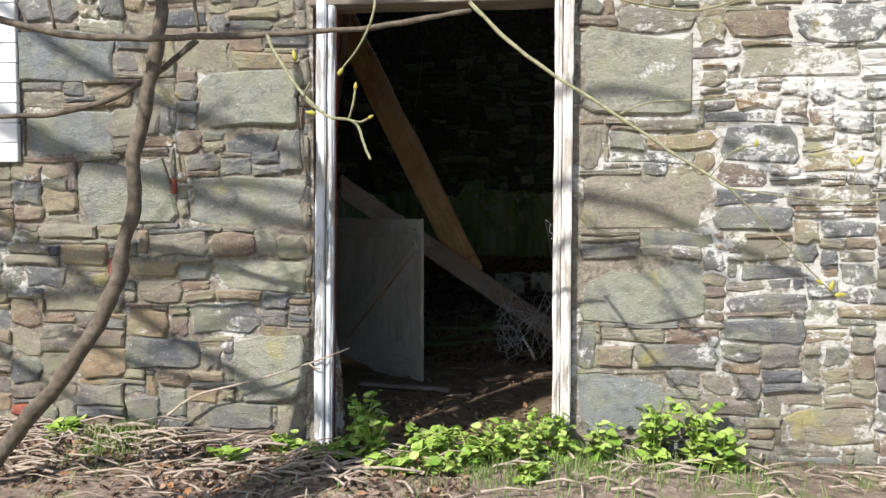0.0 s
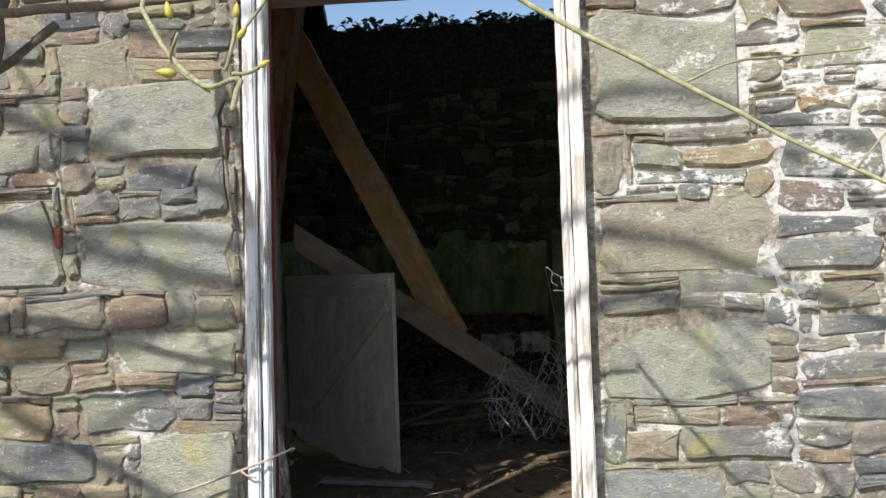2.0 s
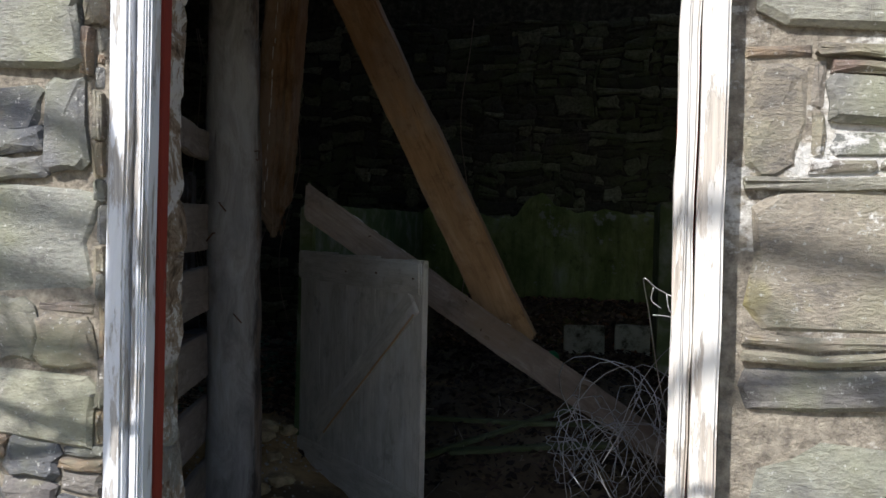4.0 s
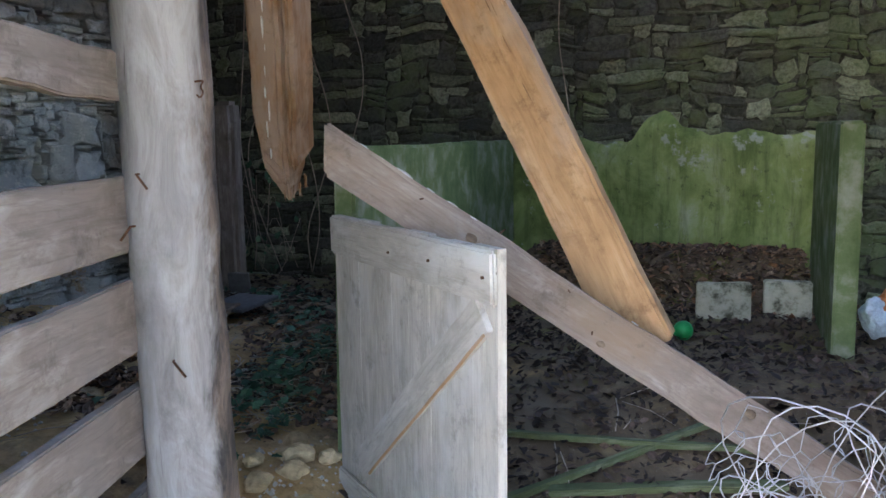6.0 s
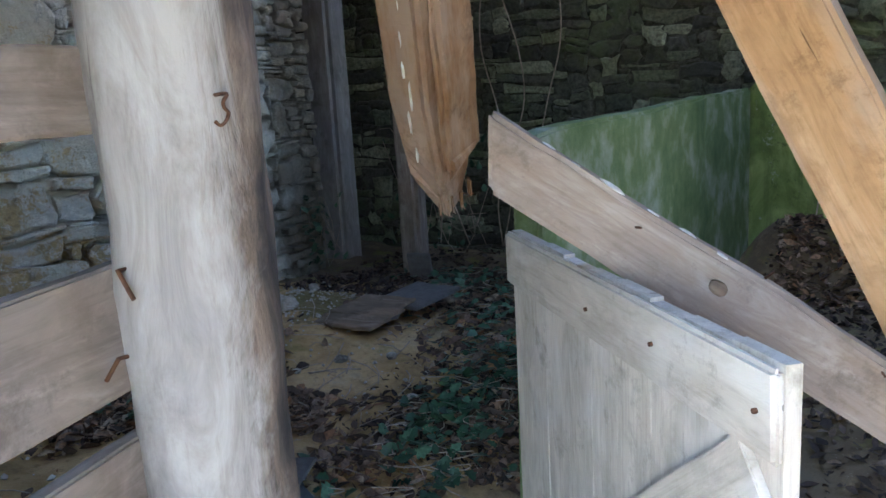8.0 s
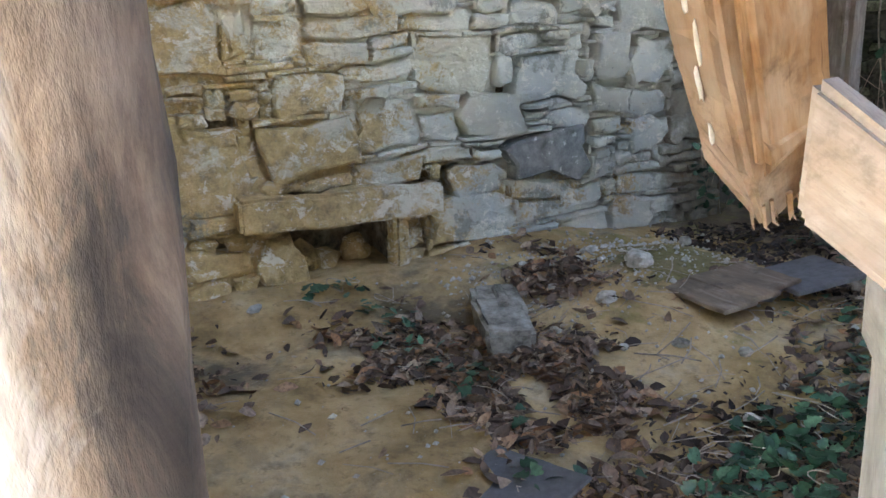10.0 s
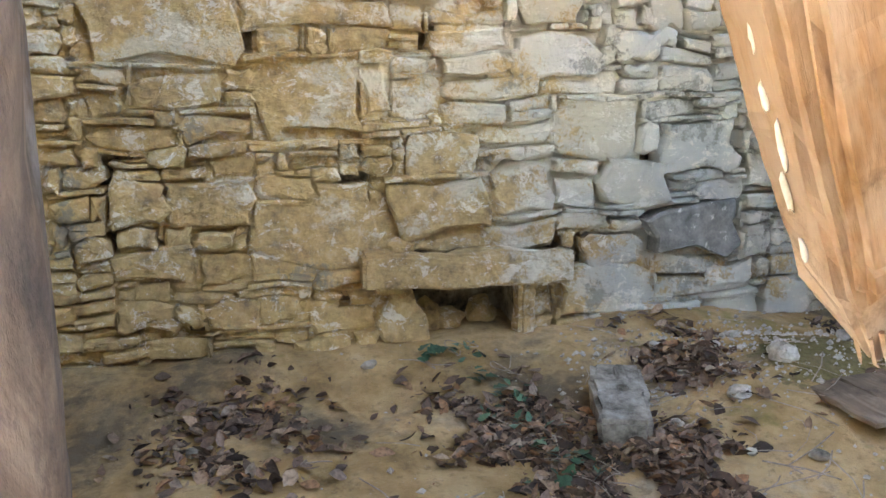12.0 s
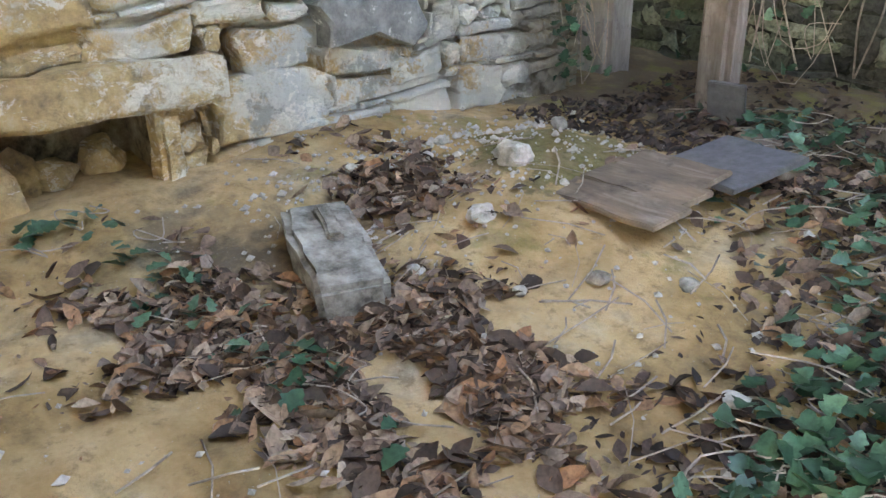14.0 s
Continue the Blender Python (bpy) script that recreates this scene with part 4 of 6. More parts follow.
# ---- outdoor planting ----


EYE = Vector((0.533, -4.152, 0.907))


def nearer(points, k, k2=None):
    """Points drawn in towards the path, by k at the first and k2 at the last."""
    n = max(1, len(points) - 1)
    return [tuple(EYE + (Vector(p) - EYE) * (k + ((k2 or k) - k) * i / n)) for i, p in enumerate(points)]


def branch(name, lines, material, label, group=""):
    """Limbs of one tree as tapered rods: (points, first radius, last radius)."""
    t = thing(name, pose(0, 0, 0), label, "branch", group)
    for k, (pts, r0, r1) in enumerate(lines):
        line = smooth_line(pts, 5)
        n = len(line)
        line = [p + Vector((noise.noise(p * 9 + Vector((k, 0, 0))), noise.noise(p * 9 + Vector((0, k, 0))), noise.noise(p * 9 + Vector((0, 0, k))))) * r0 * 0.5 for p in line]
        v, f = tube(line, [(r0 + (r1 - r0) * i / (n - 1)) * (1 + 0.25 * max(0, noise.noise(p * 14))) for i, p in enumerate(line)], 8, 0.3, k)
        put("limb" if r0 > 0.012 else "twig", mesh_of("limb", v, f, material, True), t)
    return t


tree = branch("tree", [
    ([(-1.9, -0.95, -0.36), (-1.71, -0.9, -0.06), (-1.48, -0.9, 0.2), (-1.3, -0.9, 0.46), (-1.22, -0.9, 0.63), (-1.19, -0.9, 0.79), (-1.15, -0.9, 0.95), (-1.13, -0.9, 1.19), (-1.06, -0.9, 1.47), (-1.03, -0.9, 1.66), (-1.04, -0.88, 2.0), (-1.2, -0.9, 2.6)], 0.036, 0.022),
    (nearer([(-2.5, -0.7, 1.9), (-2.34, -0.6, 1.85), (-1.97, -0.6, 1.78), (-1.62, -0.6, 1.69), (-1.23, -0.6, 1.67), (-0.88, -0.6, 1.67), (-0.57, -0.6, 1.67), (-0.26, -0.6, 1.69), (0.04, -0.6, 1.72), (0.21, -0.6, 1.75)], 0.9, 0.859), 0.017, 0.008),
    ([(-2.06, -0.85, 1.28), (-1.78, -0.85, 1.3), (-1.53, -0.85, 1.31), (-1.27, -0.85, 1.37), (-1.07, -0.85, 1.47), (-0.91, -0.8, 1.61)], 0.010, 0.012),
    ([(-1.05, -0.62, 2.2), (-1.03, -0.6, 1.96), (-0.99, -0.6, 1.69)], 0.009, 0.008),
    ([(-1.74, -0.6, 2.1), (-1.72, -0.6, 1.96), (-1.67, -0.6, 1.72)], 0.007, 0.007),
], BARK, "bare mottled grey tree limb reaching past a stone wall", "bare branches")
twigs = branch("tree_branch", [
    (nearer([(0.165, -0.15, 1.895), (0.35, -0.15, 1.71), (0.57, -0.15, 1.54), (0.88, -0.15, 1.34), (1.17, -0.15, 1.14), (1.38, -0.15, 1.01)], 0.763, 0.638), 0.008, 0.0035),
    (nearer([(1.38, -0.15, 1.01), (1.64, -0.15, 0.74), (1.85, -0.15, 0.52)], 0.638), 0.0027, 0.002),
    (nearer([(1.38, -0.15, 1.01), (1.64, -0.15, 0.97), (1.89, -0.15, 0.95), (2.08, -0.15, 0.97), (2.4, -0.15, 1.05)], 0.638), 0.0027, 0.002),
    (nearer([(-0.2, -0.52, 2.2), (-0.22, -0.5, 1.93), (-0.23, -0.5, 1.78), (-0.29, -0.5, 1.64), (-0.39, -0.5, 1.51)], 0.753), 0.0055, 0.003),
    (nearer([(-0.80, -0.25, 1.74), (-0.76, -0.25, 1.66), (-0.65, -0.25, 1.49), (-0.51, -0.25, 1.36), (-0.38, -0.25, 1.33), (-0.34, -0.25, 1.25), (-0.3, -0.25, 1.15)], 0.78, 0.474), 0.006, 0.003),
    (nearer([(-0.4, -0.25, 1.34), (-0.38, -0.25, 1.41), (-0.37, -0.25, 1.48)], 0.565), 0.003, 0.003),
    (nearer([(-0.38, -0.25, 1.33), (-0.34, -0.26, 1.325), (-0.31, -0.25, 1.34)], 0.56), 0.003, 0.003),
    (nearer([(-0.56, -0.35, 1.50), (-0.60, -0.3, 1.43), (-0.50, -0.28, 1.35)], 0.65), 0.003, 0.003),
    (nearer([(0.87, -0.15, 1.36), (1.01, -0.15, 1.41), (1.24, -0.15, 1.42), (1.39, -0.15, 1.43)], 0.69), 0.0025, 0.002),
    (nearer([(0.55, -0.4, 2.0), (0.77, -0.35, 1.87), (1.09, -0.35, 1.79), (1.31, -0.35, 1.81), (1.6, -0.4, 1.95)], 0.75), 0.0045, 0.003),
    (nearer([(1.29, -0.15, 1.07), (1.39, -0.15, 1.18), (1.49, -0.15, 1.21)], 0.648), 0.002, 0.002),
    (nearer([(1.91, -0.15, 0.95), (1.92, -0.15, 1.03), (1.93, -0.15, 1.12)], 0.638), 0.002, 0.002),
], TWIG, "lichen-speckled twigs with swelling spring buds", "bare branches")


def bud(at, size=1.0):
    pts = [(0, 0, z * size) for z in (0, 0.006, 0.014, 0.026, 0.038, 0.046)]
    v, f = tube(pts, [r * size for r in (0.003, 0.008, 0.0115, 0.010, 0.006, 0.001)], 8, 0.15)
    put("bud", mesh_of("bud", v, f, BUD, True), twigs, at)


for x, y, z, rx, ry, s, k in ((-0.39, -0.5, 1.505, 0, 35, 1.0, 0.753), (-0.545, -0.3, 1.36, 10, -80, 1.0, 0.6), (-0.63, -0.35, 1.60, 0, -12, 1.2, 0.72), (-1.045, -0.8, 1.90, 180, 0, 1.5, 0.97),
                           (-0.37, -0.25, 1.475, 0, 5, 0.7, 0.565), (1.49, -0.15, 1.20, 0, 5, 0.8, 0.648), (1.93, -0.15, 1.12, 0, 40, 1.0, 0.638), (1.92, -0.15, 1.11, 0, -20, 0.8, 0.638),
                           (1.83, -0.15, 0.54, 0, 15, 1.0, 0.638), (1.85, -0.15, 0.52, 0, 85, 1.0, 0.638), (1.80, -0.15, 0.57, 0, -60, 0.8, 0.638), (-0.31, -0.25, 1.34, 0, 60, 0.6, 0.56)):
    bud(pose(*nearer([(x, y, z)], k)[0], rx, ry, 0), s * max(k, 0.7))

# boughs of the same trees above and before the wall, known by the shadows that they throw
rng = random.Random(11)
# starts with an unseen trunk, added to shade the left of the doorway floor
boughs = [([(-1.97, -3.25, -0.6), (-1.98, -3.25, 1.0), (-1.96, -3.28, 2.6), (-1.99, -3.3, 4.0), (-1.95, -3.3, 5.4)], 0.23, 0.16)]
to_sun = -Vector((math.sin(SUN_AZ) * math.cos(SUN_EL), math.cos(SUN_AZ) * math.cos(SUN_EL), -math.sin(SUN_EL)))
for (xa, za), (xb, zb), d, r in (((-2.3, 0.9), (-0.5, -0.3), 4.5, 0.030), ((-2.4, 1.5), (-0.6, 0.75), 4.4, 0.035), ((-2.2, 1.95), (-0.9, 1.2), 5.0, 0.030),
                               ((-2.5, 0.55), (-1.2, 0.6), 4.8, 0.040), ((-1.5, 1.7), (-0.6, 0.2), 4.2, 0.012), ((-2.4, 0.2), (-1.2, -0.4), 4.4, 0.022),
                               ((0.55, 0.95), (1.6, 0.72), 4.4, 0.026), ((0.6, 0.64), (1.3, 0.68), 4.2, 0.020), ((0.9, 0.66), (1.9, -0.45), 3.9, 0.010),
                               ((0.7, 1.42), (1.5, 1.38), 4.6, 0.022), ((1.0, 0.66), (1.5, 0.3), 4.0, 0.008), ((1.2, 0.3), (1.8, -0.3), 4.2, 0.012),
                               ((-1.4, 0.3), (-0.6, 0.55), 4.3, 0.010), ((-2.4, 1.1), (-1.3, 1.35), 4.5, 0.018), ((-2.0, 0.3), (-1.4, 0.9), 4.2, 0.008),
                               ((1.5, 1.1), (2.2, 0.6), 4.4, 0.014), ((-2.3, 0.80), (-0.65, 0.66), 4.5, 0.036), ((-2.1, 1.30), (-0.8, 0.95), 4.7, 0.026), ((-1.8, 0.25), (-0.6, -0.2), 4.3, 0.02), ((-0.9, 1.9), (0.2, 1.6), 5.0, 0.02)):
    a, b = Vector((xa, 0, za)), Vector((xb, 0, zb))
    pts = []
    for i in range(6):
        t = -0.2 + 1.4 * i / 5
        p = a.lerp(b, t) + Vector((0, 0, 0.09 * math.sin(3.1 * t + xa))) + to_sun * (d + rng.uniform(-0.2, 0.2))
        pts.append(p)
    boughs.append((pts, r, r * 0.6))
branch("tree_bough", boughs, BARK, "bare boughs overhead that shade the sunlit wall", "bare branches")

stick = branch("dead_stick", [([(-1.56, -0.10, -0.30), (-1.29, -0.06, -0.07), (-0.99, -0.06, 0.02), (-0.65, -0.06, 0.13), (-0.45, -0.06, 0.21)], 0.007, 0.004),
                              ([(-0.66, -0.06, 0.13), (-0.63, -0.07, 0.11), (-0.6, -0.06, 0.1)], 0.005, 0.003)], DRY, "dry dead stick leaning against the wall")

# dead twigs on the soil
lots = []
for k in range(900):
    x, y = rng.uniform(-3.4, 2.4), -abs(rng.gauss(0, 0.45)) - 0.05
    if x > -0.3 and rng.random() < 0.7:
        continue
    a = rng.gauss(0.1, 0.9)
    ln = rng.uniform(0.05, 0.30)
    z = ground_z(x, y) + rng.uniform(0.0, 0.05)
    d = Vector((math.cos(a), math.sin(a) * 0.8, rng.uniform(-0.12, 0.12))) * ln
    p = Vector((x, y, z))
    q = p + d
    if q.y > -0.03:
        continue
    lots.append(tube([p, p.lerp(q, 0.5) + Vector((0, 0.02, rng.uniform(0, 0.02))), q], [0.005 * rng.uniform(0.5, 1.6)] * 3, 5))
tagged(joined("dead_twigs", lots, DRY, smooth=True), "tangle of dry brown twigs on the soil by the wall", "twigs", kind="stuff")


def leaf_mesh(name, material, shape, curl, fold=0.25):
    """One leaf of unit length: outline of (along, half width) pairs, folded and curled."""
    vs, fs = [], []
    for a, w in shape:
        z = curl * a * a
        vs += [(-w, a, z + fold * w), (0, a, z), (w, a, z + fold * w)]
    for i in range(len(shape) - 1):
        for k in (0, 1):
            fs.append((3 * i + k, 3 * i + k + 1, 3 * i + k + 4, 3 * i + k + 3))
    return mesh_of(name, vs, fs, material, True)


HEART = [(-0.12, 0.22), (0.0, 0.42), (0.25, 0.50), (0.55, 0.40), (0.82, 0.20), (1.0, 0.02)]
LOBED = [(-0.1, 0.18), (0.02, 0.40), (0.2, 0.28), (0.35, 0.52), (0.55, 0.30), (0.75, 0.26), (1.0, 0.02)]
LONG = [(0.0, 0.03), (0.25, 0.22), (0.5, 0.30), (0.75, 0.20), (1.0, 0.02)]
WEED_LEAF = leaf_mesh("leaf", WEED, HEART, -0.25)
IVY_LEAF = leaf_mesh("leaf", IVY, LOBED, -0.15)


def weed(x, y, height, leaves, seed, spread=0.12):
    g = random.Random(seed)
    w = thing("weed", pose(x, y, ground_z(x, y) - 0.01), "leafy bright green spring weed growing at the doorstep", "weed", "weeds at the doorway")
    for k in range(max(5, leaves // 4)):
        a, r = g.uniform(0, 6.28), spread * g.uniform(0.2, 1.0)
        h = height * g.uniform(0.55, 1.0)
        tip = Vector((r * math.cos(a), r * math.sin(a), h))
        v, f = tube([(0, 0, 0), tip * 0.5 + Vector((0, 0, 0.03)), tip], 0.0028, 5)
        put("stem", mesh_of("stem", v, f, WEED), w)
        for i in range(13):
            t = 0.15 + 0.85 * i / 12
            s = g.uniform(0.028, 0.062) * (1.25 - 0.45 * t)
            p = tip * t + Vector((g.uniform(-1, 1), g.uniform(-1, 1), 0)) * 0.04
            put("leaf", WEED_LEAF, w, Matrix.LocRotScale(p, Euler((g.uniform(-0.2, 0.8), g.uniform(-0.5, 0.5), g.uniform(0, 6.28))), (s, s, s)))
    return w


for k, (x, y, h, n) in enumerate(((-0.36, -0.12, 0.34, 42), (-0.28, -0.28, 0.22, 28), (-0.50, -0.30, 0.16, 21), (0.0, -0.10, 0.16, 28), (0.18, -0.22, 0.18, 28), (0.34, -0.12, 0.24, 35),
                                 (0.48, -0.20, 0.26, 35), (0.62, -0.12, 0.22, 28), (0.80, -0.14, 0.16, 21), (1.05, -0.12, 0.32, 42), (1.26, -0.12, 0.34, 35), (1.36, -0.2, 0.22, 28),
                                 (0.08, -0.38, 0.12, 21), (-0.14, -0.42, 0.14, 28), (-0.75, -0.22, 0.12, 14), (-0.95, -0.35, 0.10, 14), (0.45, -0.42, 0.12, 21), (-1.9, -0.25, 0.10, 14), (-0.02, 0.02, 0.10, 14))):
    weed(x, y, h, n, 100 + k, 0.11 if h > 0.2 else 0.15)

lots = []
for k in range(2600):
    x = rng.choice((rng.gauss(0.9, 0.55), rng.gauss(0.2, 0.4), rng.gauss(0.6, 0.6), rng.gauss(-1.55, 0.10)))
    y = -0.06 - abs(rng.gauss(0.12, 0.28))
    h, a = rng.uniform(0.03, 0.085), rng.uniform(0, 6.28)
    z = ground_z(x, y) - 0.005
    lean = Vector((math.cos(a), math.sin(a), 0)) * h * rng.uniform(0.2, 0.8)
    s = Vector((-math.sin(a), math.cos(a), 0)) * 0.0025
    p = Vector((x, min(y, -0.05), z))
    m = p + lean * 0.4 + Vector((0, 0, h * 0.65))
    lots.append(([p - s, p + s, m + s * 0.8, m - s * 0.8, p + lean + Vector((0, 0, h))], [(0, 1, 2, 3), (3, 2, 4)]))
tagged(joined("grass", lots, GRASS), "short fresh grass blades along the wall foot", "grass", kind="stuff")


def litter(name, count, where, material, size, label, lift=0.012, base=floor_z):
    """Fallen leaves strewn over the floor in one mesh."""
    g = random.Random(count)
    lots = []
    while len(lots) < count:
        x, y = where(g)
        s = size[0] + (size[1] - size[0]) * g.random() ** 1.7
        m = Matrix.LocRotScale((x, y, base(x, y) + g.uniform(0.002, lift)), Euler((g.gauss(0, 0.45), g.gauss(0, 0.45), g.uniform(0, 6.28))), (s * g.uniform(0.6, 1.1), s, s))
        c, fo = g.uniform(-0.5, 0.6), g.uniform(-0.2, 0.9)
        vs = []
        for a, w in LONG:
            z = c * (a - 0.5) ** 2
            vs += [m @ Vector((-w, a - 0.5, z + fo * w)), m @ Vector((0, a - 0.5, z)), m @ Vector((w, a - 0.5, z + fo * w * 0.7))]
        fs = []
        for i in range(len(LONG) - 1):
            for k in (0, 1):
                fs.append((3 * i + k, 3 * i + k + 1, 3 * i + k + 4, 3 * i + k + 3))
        lots.append((vs, fs))
    return tagged(joined(name, lots, material, smooth=True), label, "leaf litter", kind="stuff")


def bare(x, y):
    """Places where the sand lies open."""
    return any(((x - a) / c) ** 2 + ((y - b) / d) ** 2 < 1 + 0.9 * noise.noise(Vector((x * 5, y * 5, 6))) for a, b, c, d in ((-2.38, 3.16, 0.30, 0.25), (-2.07, 2.84, 0.17, 0.13), (-2.5, 2.08, 0.4, 0.13), (-3.35, 2.75, 0.25, 0.2), (-1.36, 2.34, 0.3, 0.38)))


def in_patch(g):
    """Drifts of leaves between the bare sandy places."""
    while True:
        c = g.choice(((-3.05, 2.33, 0.42, 0.20), (-3.0, 2.3, 0.3, 0.2), (-2.62, 2.80, 0.30, 0.18), (-2.50, 2.66, 0.30, 0.20), (-2.35, 2.48, 0.36, 0.20), (-2.55, 2.62, 0.4, 0.25), (-1.9, 3.75, 0.4, 0.8),
                      (-1.6, 3.3, 0.4, 0.6), (-3.38, 3.2, 0.3, 0.15), (-2.3, 4.15, 0.5, 0.35), (-3.3, 1.35, 0.35, 0.25), (-1.75, 2.7, 0.4, 0.5)))
        x, y = g.gauss(c[0], c[2] * 0.66), g.gauss(c[1], c[3] * 0.66)
        if noise.noise(Vector((x * 4.5, y * 4.5, 2))) < -0.05 - 0.3 * g.random():
            continue
        if x > W + 0.1 and not (-0.9 < x and y < 2.3) and not bare(x, y):
            return x, y


def in_stall(g):
    return g.uniform(-1.15, 3.0), 2.3 + 3.1 * g.random()


def by_door(g):
    return g.uniform(-0.5, 1.4), 0.15 + abs(g.gauss(0, 0.9))


litter("brown_leaf_litter", 9000, in_patch, DEAD, (0.012, 0.095), "drifts of dry curled brown leaves on sandy floor", 0.02)
litter("dark_leaf_litter", 9500, in_stall, DAMP, (0.025, 0.07), "thick damp dark leaf litter over the stall floor", 0.022)
litter("bank_leaf_litter", 2400, lambda g: (g.uniform(-1.1, 0.66), g.uniform(4.95, 5.53)), DEAD, (0.03, 0.08), "bank of brown leaves against the back wall", 0.03)
litter("ivy_leaf_litter", 2200, lambda g: (max(-2.25, g.gauss(-1.72, 0.22)), g.uniform(2.72, 4.2)), DAMP, (0.02, 0.065), "dark leaf litter under trailing ivy", 0.025)
litter("corner_leaf_litter", 3200, lambda g: (g.uniform(-3.7, -1.4), min(5.45, 4.0 + abs(g.gauss(0.3, 0.6)))), DAMP, (0.02, 0.065), "dark damp leaf litter in the shaded corner", 0.03)
litter("doorway_leaf_litter", 900, by_door, DEAD, (0.02, 0.06), "dry leaves blown in across the threshold")
litter("outdoor_leaf_litter", 4200, lambda g: (g.uniform(-3.2, 0.2), -0.06 - abs(g.gauss(0, 0.45))), DEAD, (0.02, 0.06), "dry brown leaves on the soil", 0.02, ground_z)


def ivy(cx, cy, sx, sy, leaves, seed, up=0.03, on_wall=0.0, label="trailing dark green ivy over leaf litter"):
    g = random.Random(seed)
    z0 = floor_z(cx, cy)
    v = thing("ivy", pose(cx, cy, z0), label, "ivy", "ivy on the floor")
    vines = []
    for k in range(max(2, leaves // 12)):
        pts = [Vector((g.uniform(-sx, sx), g.uniform(-sy, sy), 0)) for _ in range(2)]
        a, b = pts
        line = []
        for i in range(7):
            p = a.lerp(b, i / 6) + Vector((0.05 * math.sin(i * 1.7 + k), 0.05 * math.cos(i * 1.3 + k), 0))
            p.z = floor_z(cx + p.x, cy + p.y) - z0 + 0.012 + g.uniform(0, up) + on_wall * g.random()
            line.append(p)
        vines.append(tube(smooth_line(line, 3), 0.0022, 5))
    for k in range(leaves):
        x, y = g.gauss(0, sx * 0.5), g.gauss(0, sy * 0.5)
        if bare(cx + x, cy + y) and k % 6:
            continue
        z = floor_z(cx + x, cy + y) - z0 + g.uniform(0.015, 0.02 + up) + on_wall * g.random()
        s = g.uniform(0.03, 0.062)
        put("leaf", IVY_LEAF, v, Matrix.LocRotScale((x, y, z), Euler((g.gauss(0.3, 0.35) + on_wall, g.gauss(0, 0.35), g.uniform(0, 6.28))), (s, s, s)))
    joined("vine", vines, DRY, v)


for k, a in enumerate(((-1.82, 2.95, 0.20, 0.28, 75), (-1.75, 3.25, 0.30, 0.40, 80), (-2.15, 4.0, 0.4, 0.4, 70), (-3.25, 2.35, 0.35, 0.10, 32), (-2.7, 2.42, 0.35, 0.12, 26),
                       (-2.55, 4.45, 0.35, 0.2, 50), (-3.72, 2.25, 0.06, 0.2, 12), (-1.9, 2.3, 0.2, 0.12, 22), (-1.55, 3.9, 0.25, 0.4, 50), (-1.75, 2.9, 0.22, 0.3, 80), (-1.95, 3.6, 0.25, 0.3, 60), (-2.0, 4.4, 0.4, 0.25, 60), (-2.9, 4.75, 0.4, 0.25, 50), (-1.6, 2.55, 0.15, 0.2, 45))):
    ivy(*a, 300 + k)
ivy(-3.85, 4.55, 0.10, 0.18, 46, 350, 0.05, 0.5, "dark ivy climbing the broken wall end")
ivy(-3.3, 5.2, 0.4, 0.15, 60, 351, 0.05, 0.9, "ivy and bare creepers against the dark back wall")

# ivy along the top of the back wall
g = random.Random(5)
lots = []
me = [(v.co.copy()) for v in IVY_LEAF.vertices]
fa = [tuple(p.vertices) for p in IVY_LEAF.polygons]
for k in range(1500):
    x = g.uniform(-2.6, 1.8)
    h = 0.10 + 0.10 * noise.noise(Vector((x * 3, 0, 0))) + 0.12 * max(0, noise.noise(Vector((x * 7, 3, 0))))
    m = Matrix.LocRotScale((x, B + g.uniform(0.0, 0.5), 3.42 + max(0.0, h) * g.random()), Euler((g.uniform(-1, 1), g.uniform(-1, 1), g.uniform(0, 6.28))), (0.07, 0.07, 0.07))
    lots.append(([m @ q for q in me], fa))
tagged(joined("wall_top_ivy", lots, IVY), "ragged ivy growing along the top of the back wall", "ivy", kind="stuff")
for k, (x, dx) in enumerate(((-3.0, 0.1), (-2.9, -0.12), (-3.4, 0.15), (-2.6, 0.1), (-3.55, -0.05), (-0.95, 0.05))):
    pts = [(x + dx * math.sin(i * 1.1 + k), B - 0.05 + 0.02 * math.cos(i * 2 + k), 0.05 + i * 0.34) for i in range(9)]
    v, f = tube(smooth_line(pts, 4), 0.005, 5)
    tagged(put("creeper", mesh_of("creeper", v, f, DRY, True)), "bare creeper stem climbing the dark back wall", "creeper", "creepers on the back wall")

# ---- loose things inside ----
lots = []
for k in range(230):
    x, y = (rng.gauss(-2.5, 0.6), rng.gauss(3.1, 0.7)) if k % 3 else (rng.uniform(-0.9, 1.0), rng.uniform(0.4, 3.4))
    if x < W + 0.25:
        continue
    a, ln = rng.uniform(0, 6.28), rng.uniform(0.05, 0.26)
    p = Vector((x, y, floor_z(x, y) + 0.006))
    q = p + Vector((math.cos(a), math.sin(a), 0)) * ln
    q.z = floor_z(q.x, q.y) + rng.uniform(0.004, 0.03)
    lots.append(tube([p, p.lerp(q, 0.5) + Vector((0.01, 0.01, 0.008)), q], 0.0018 * rng.uniform(0.5, 1.7), 5))
tagged(joined("floor_twigs", lots, DRY, smooth=True), "thin dead twigs and straw scattered over the floor", "twigs", kind="stuff")


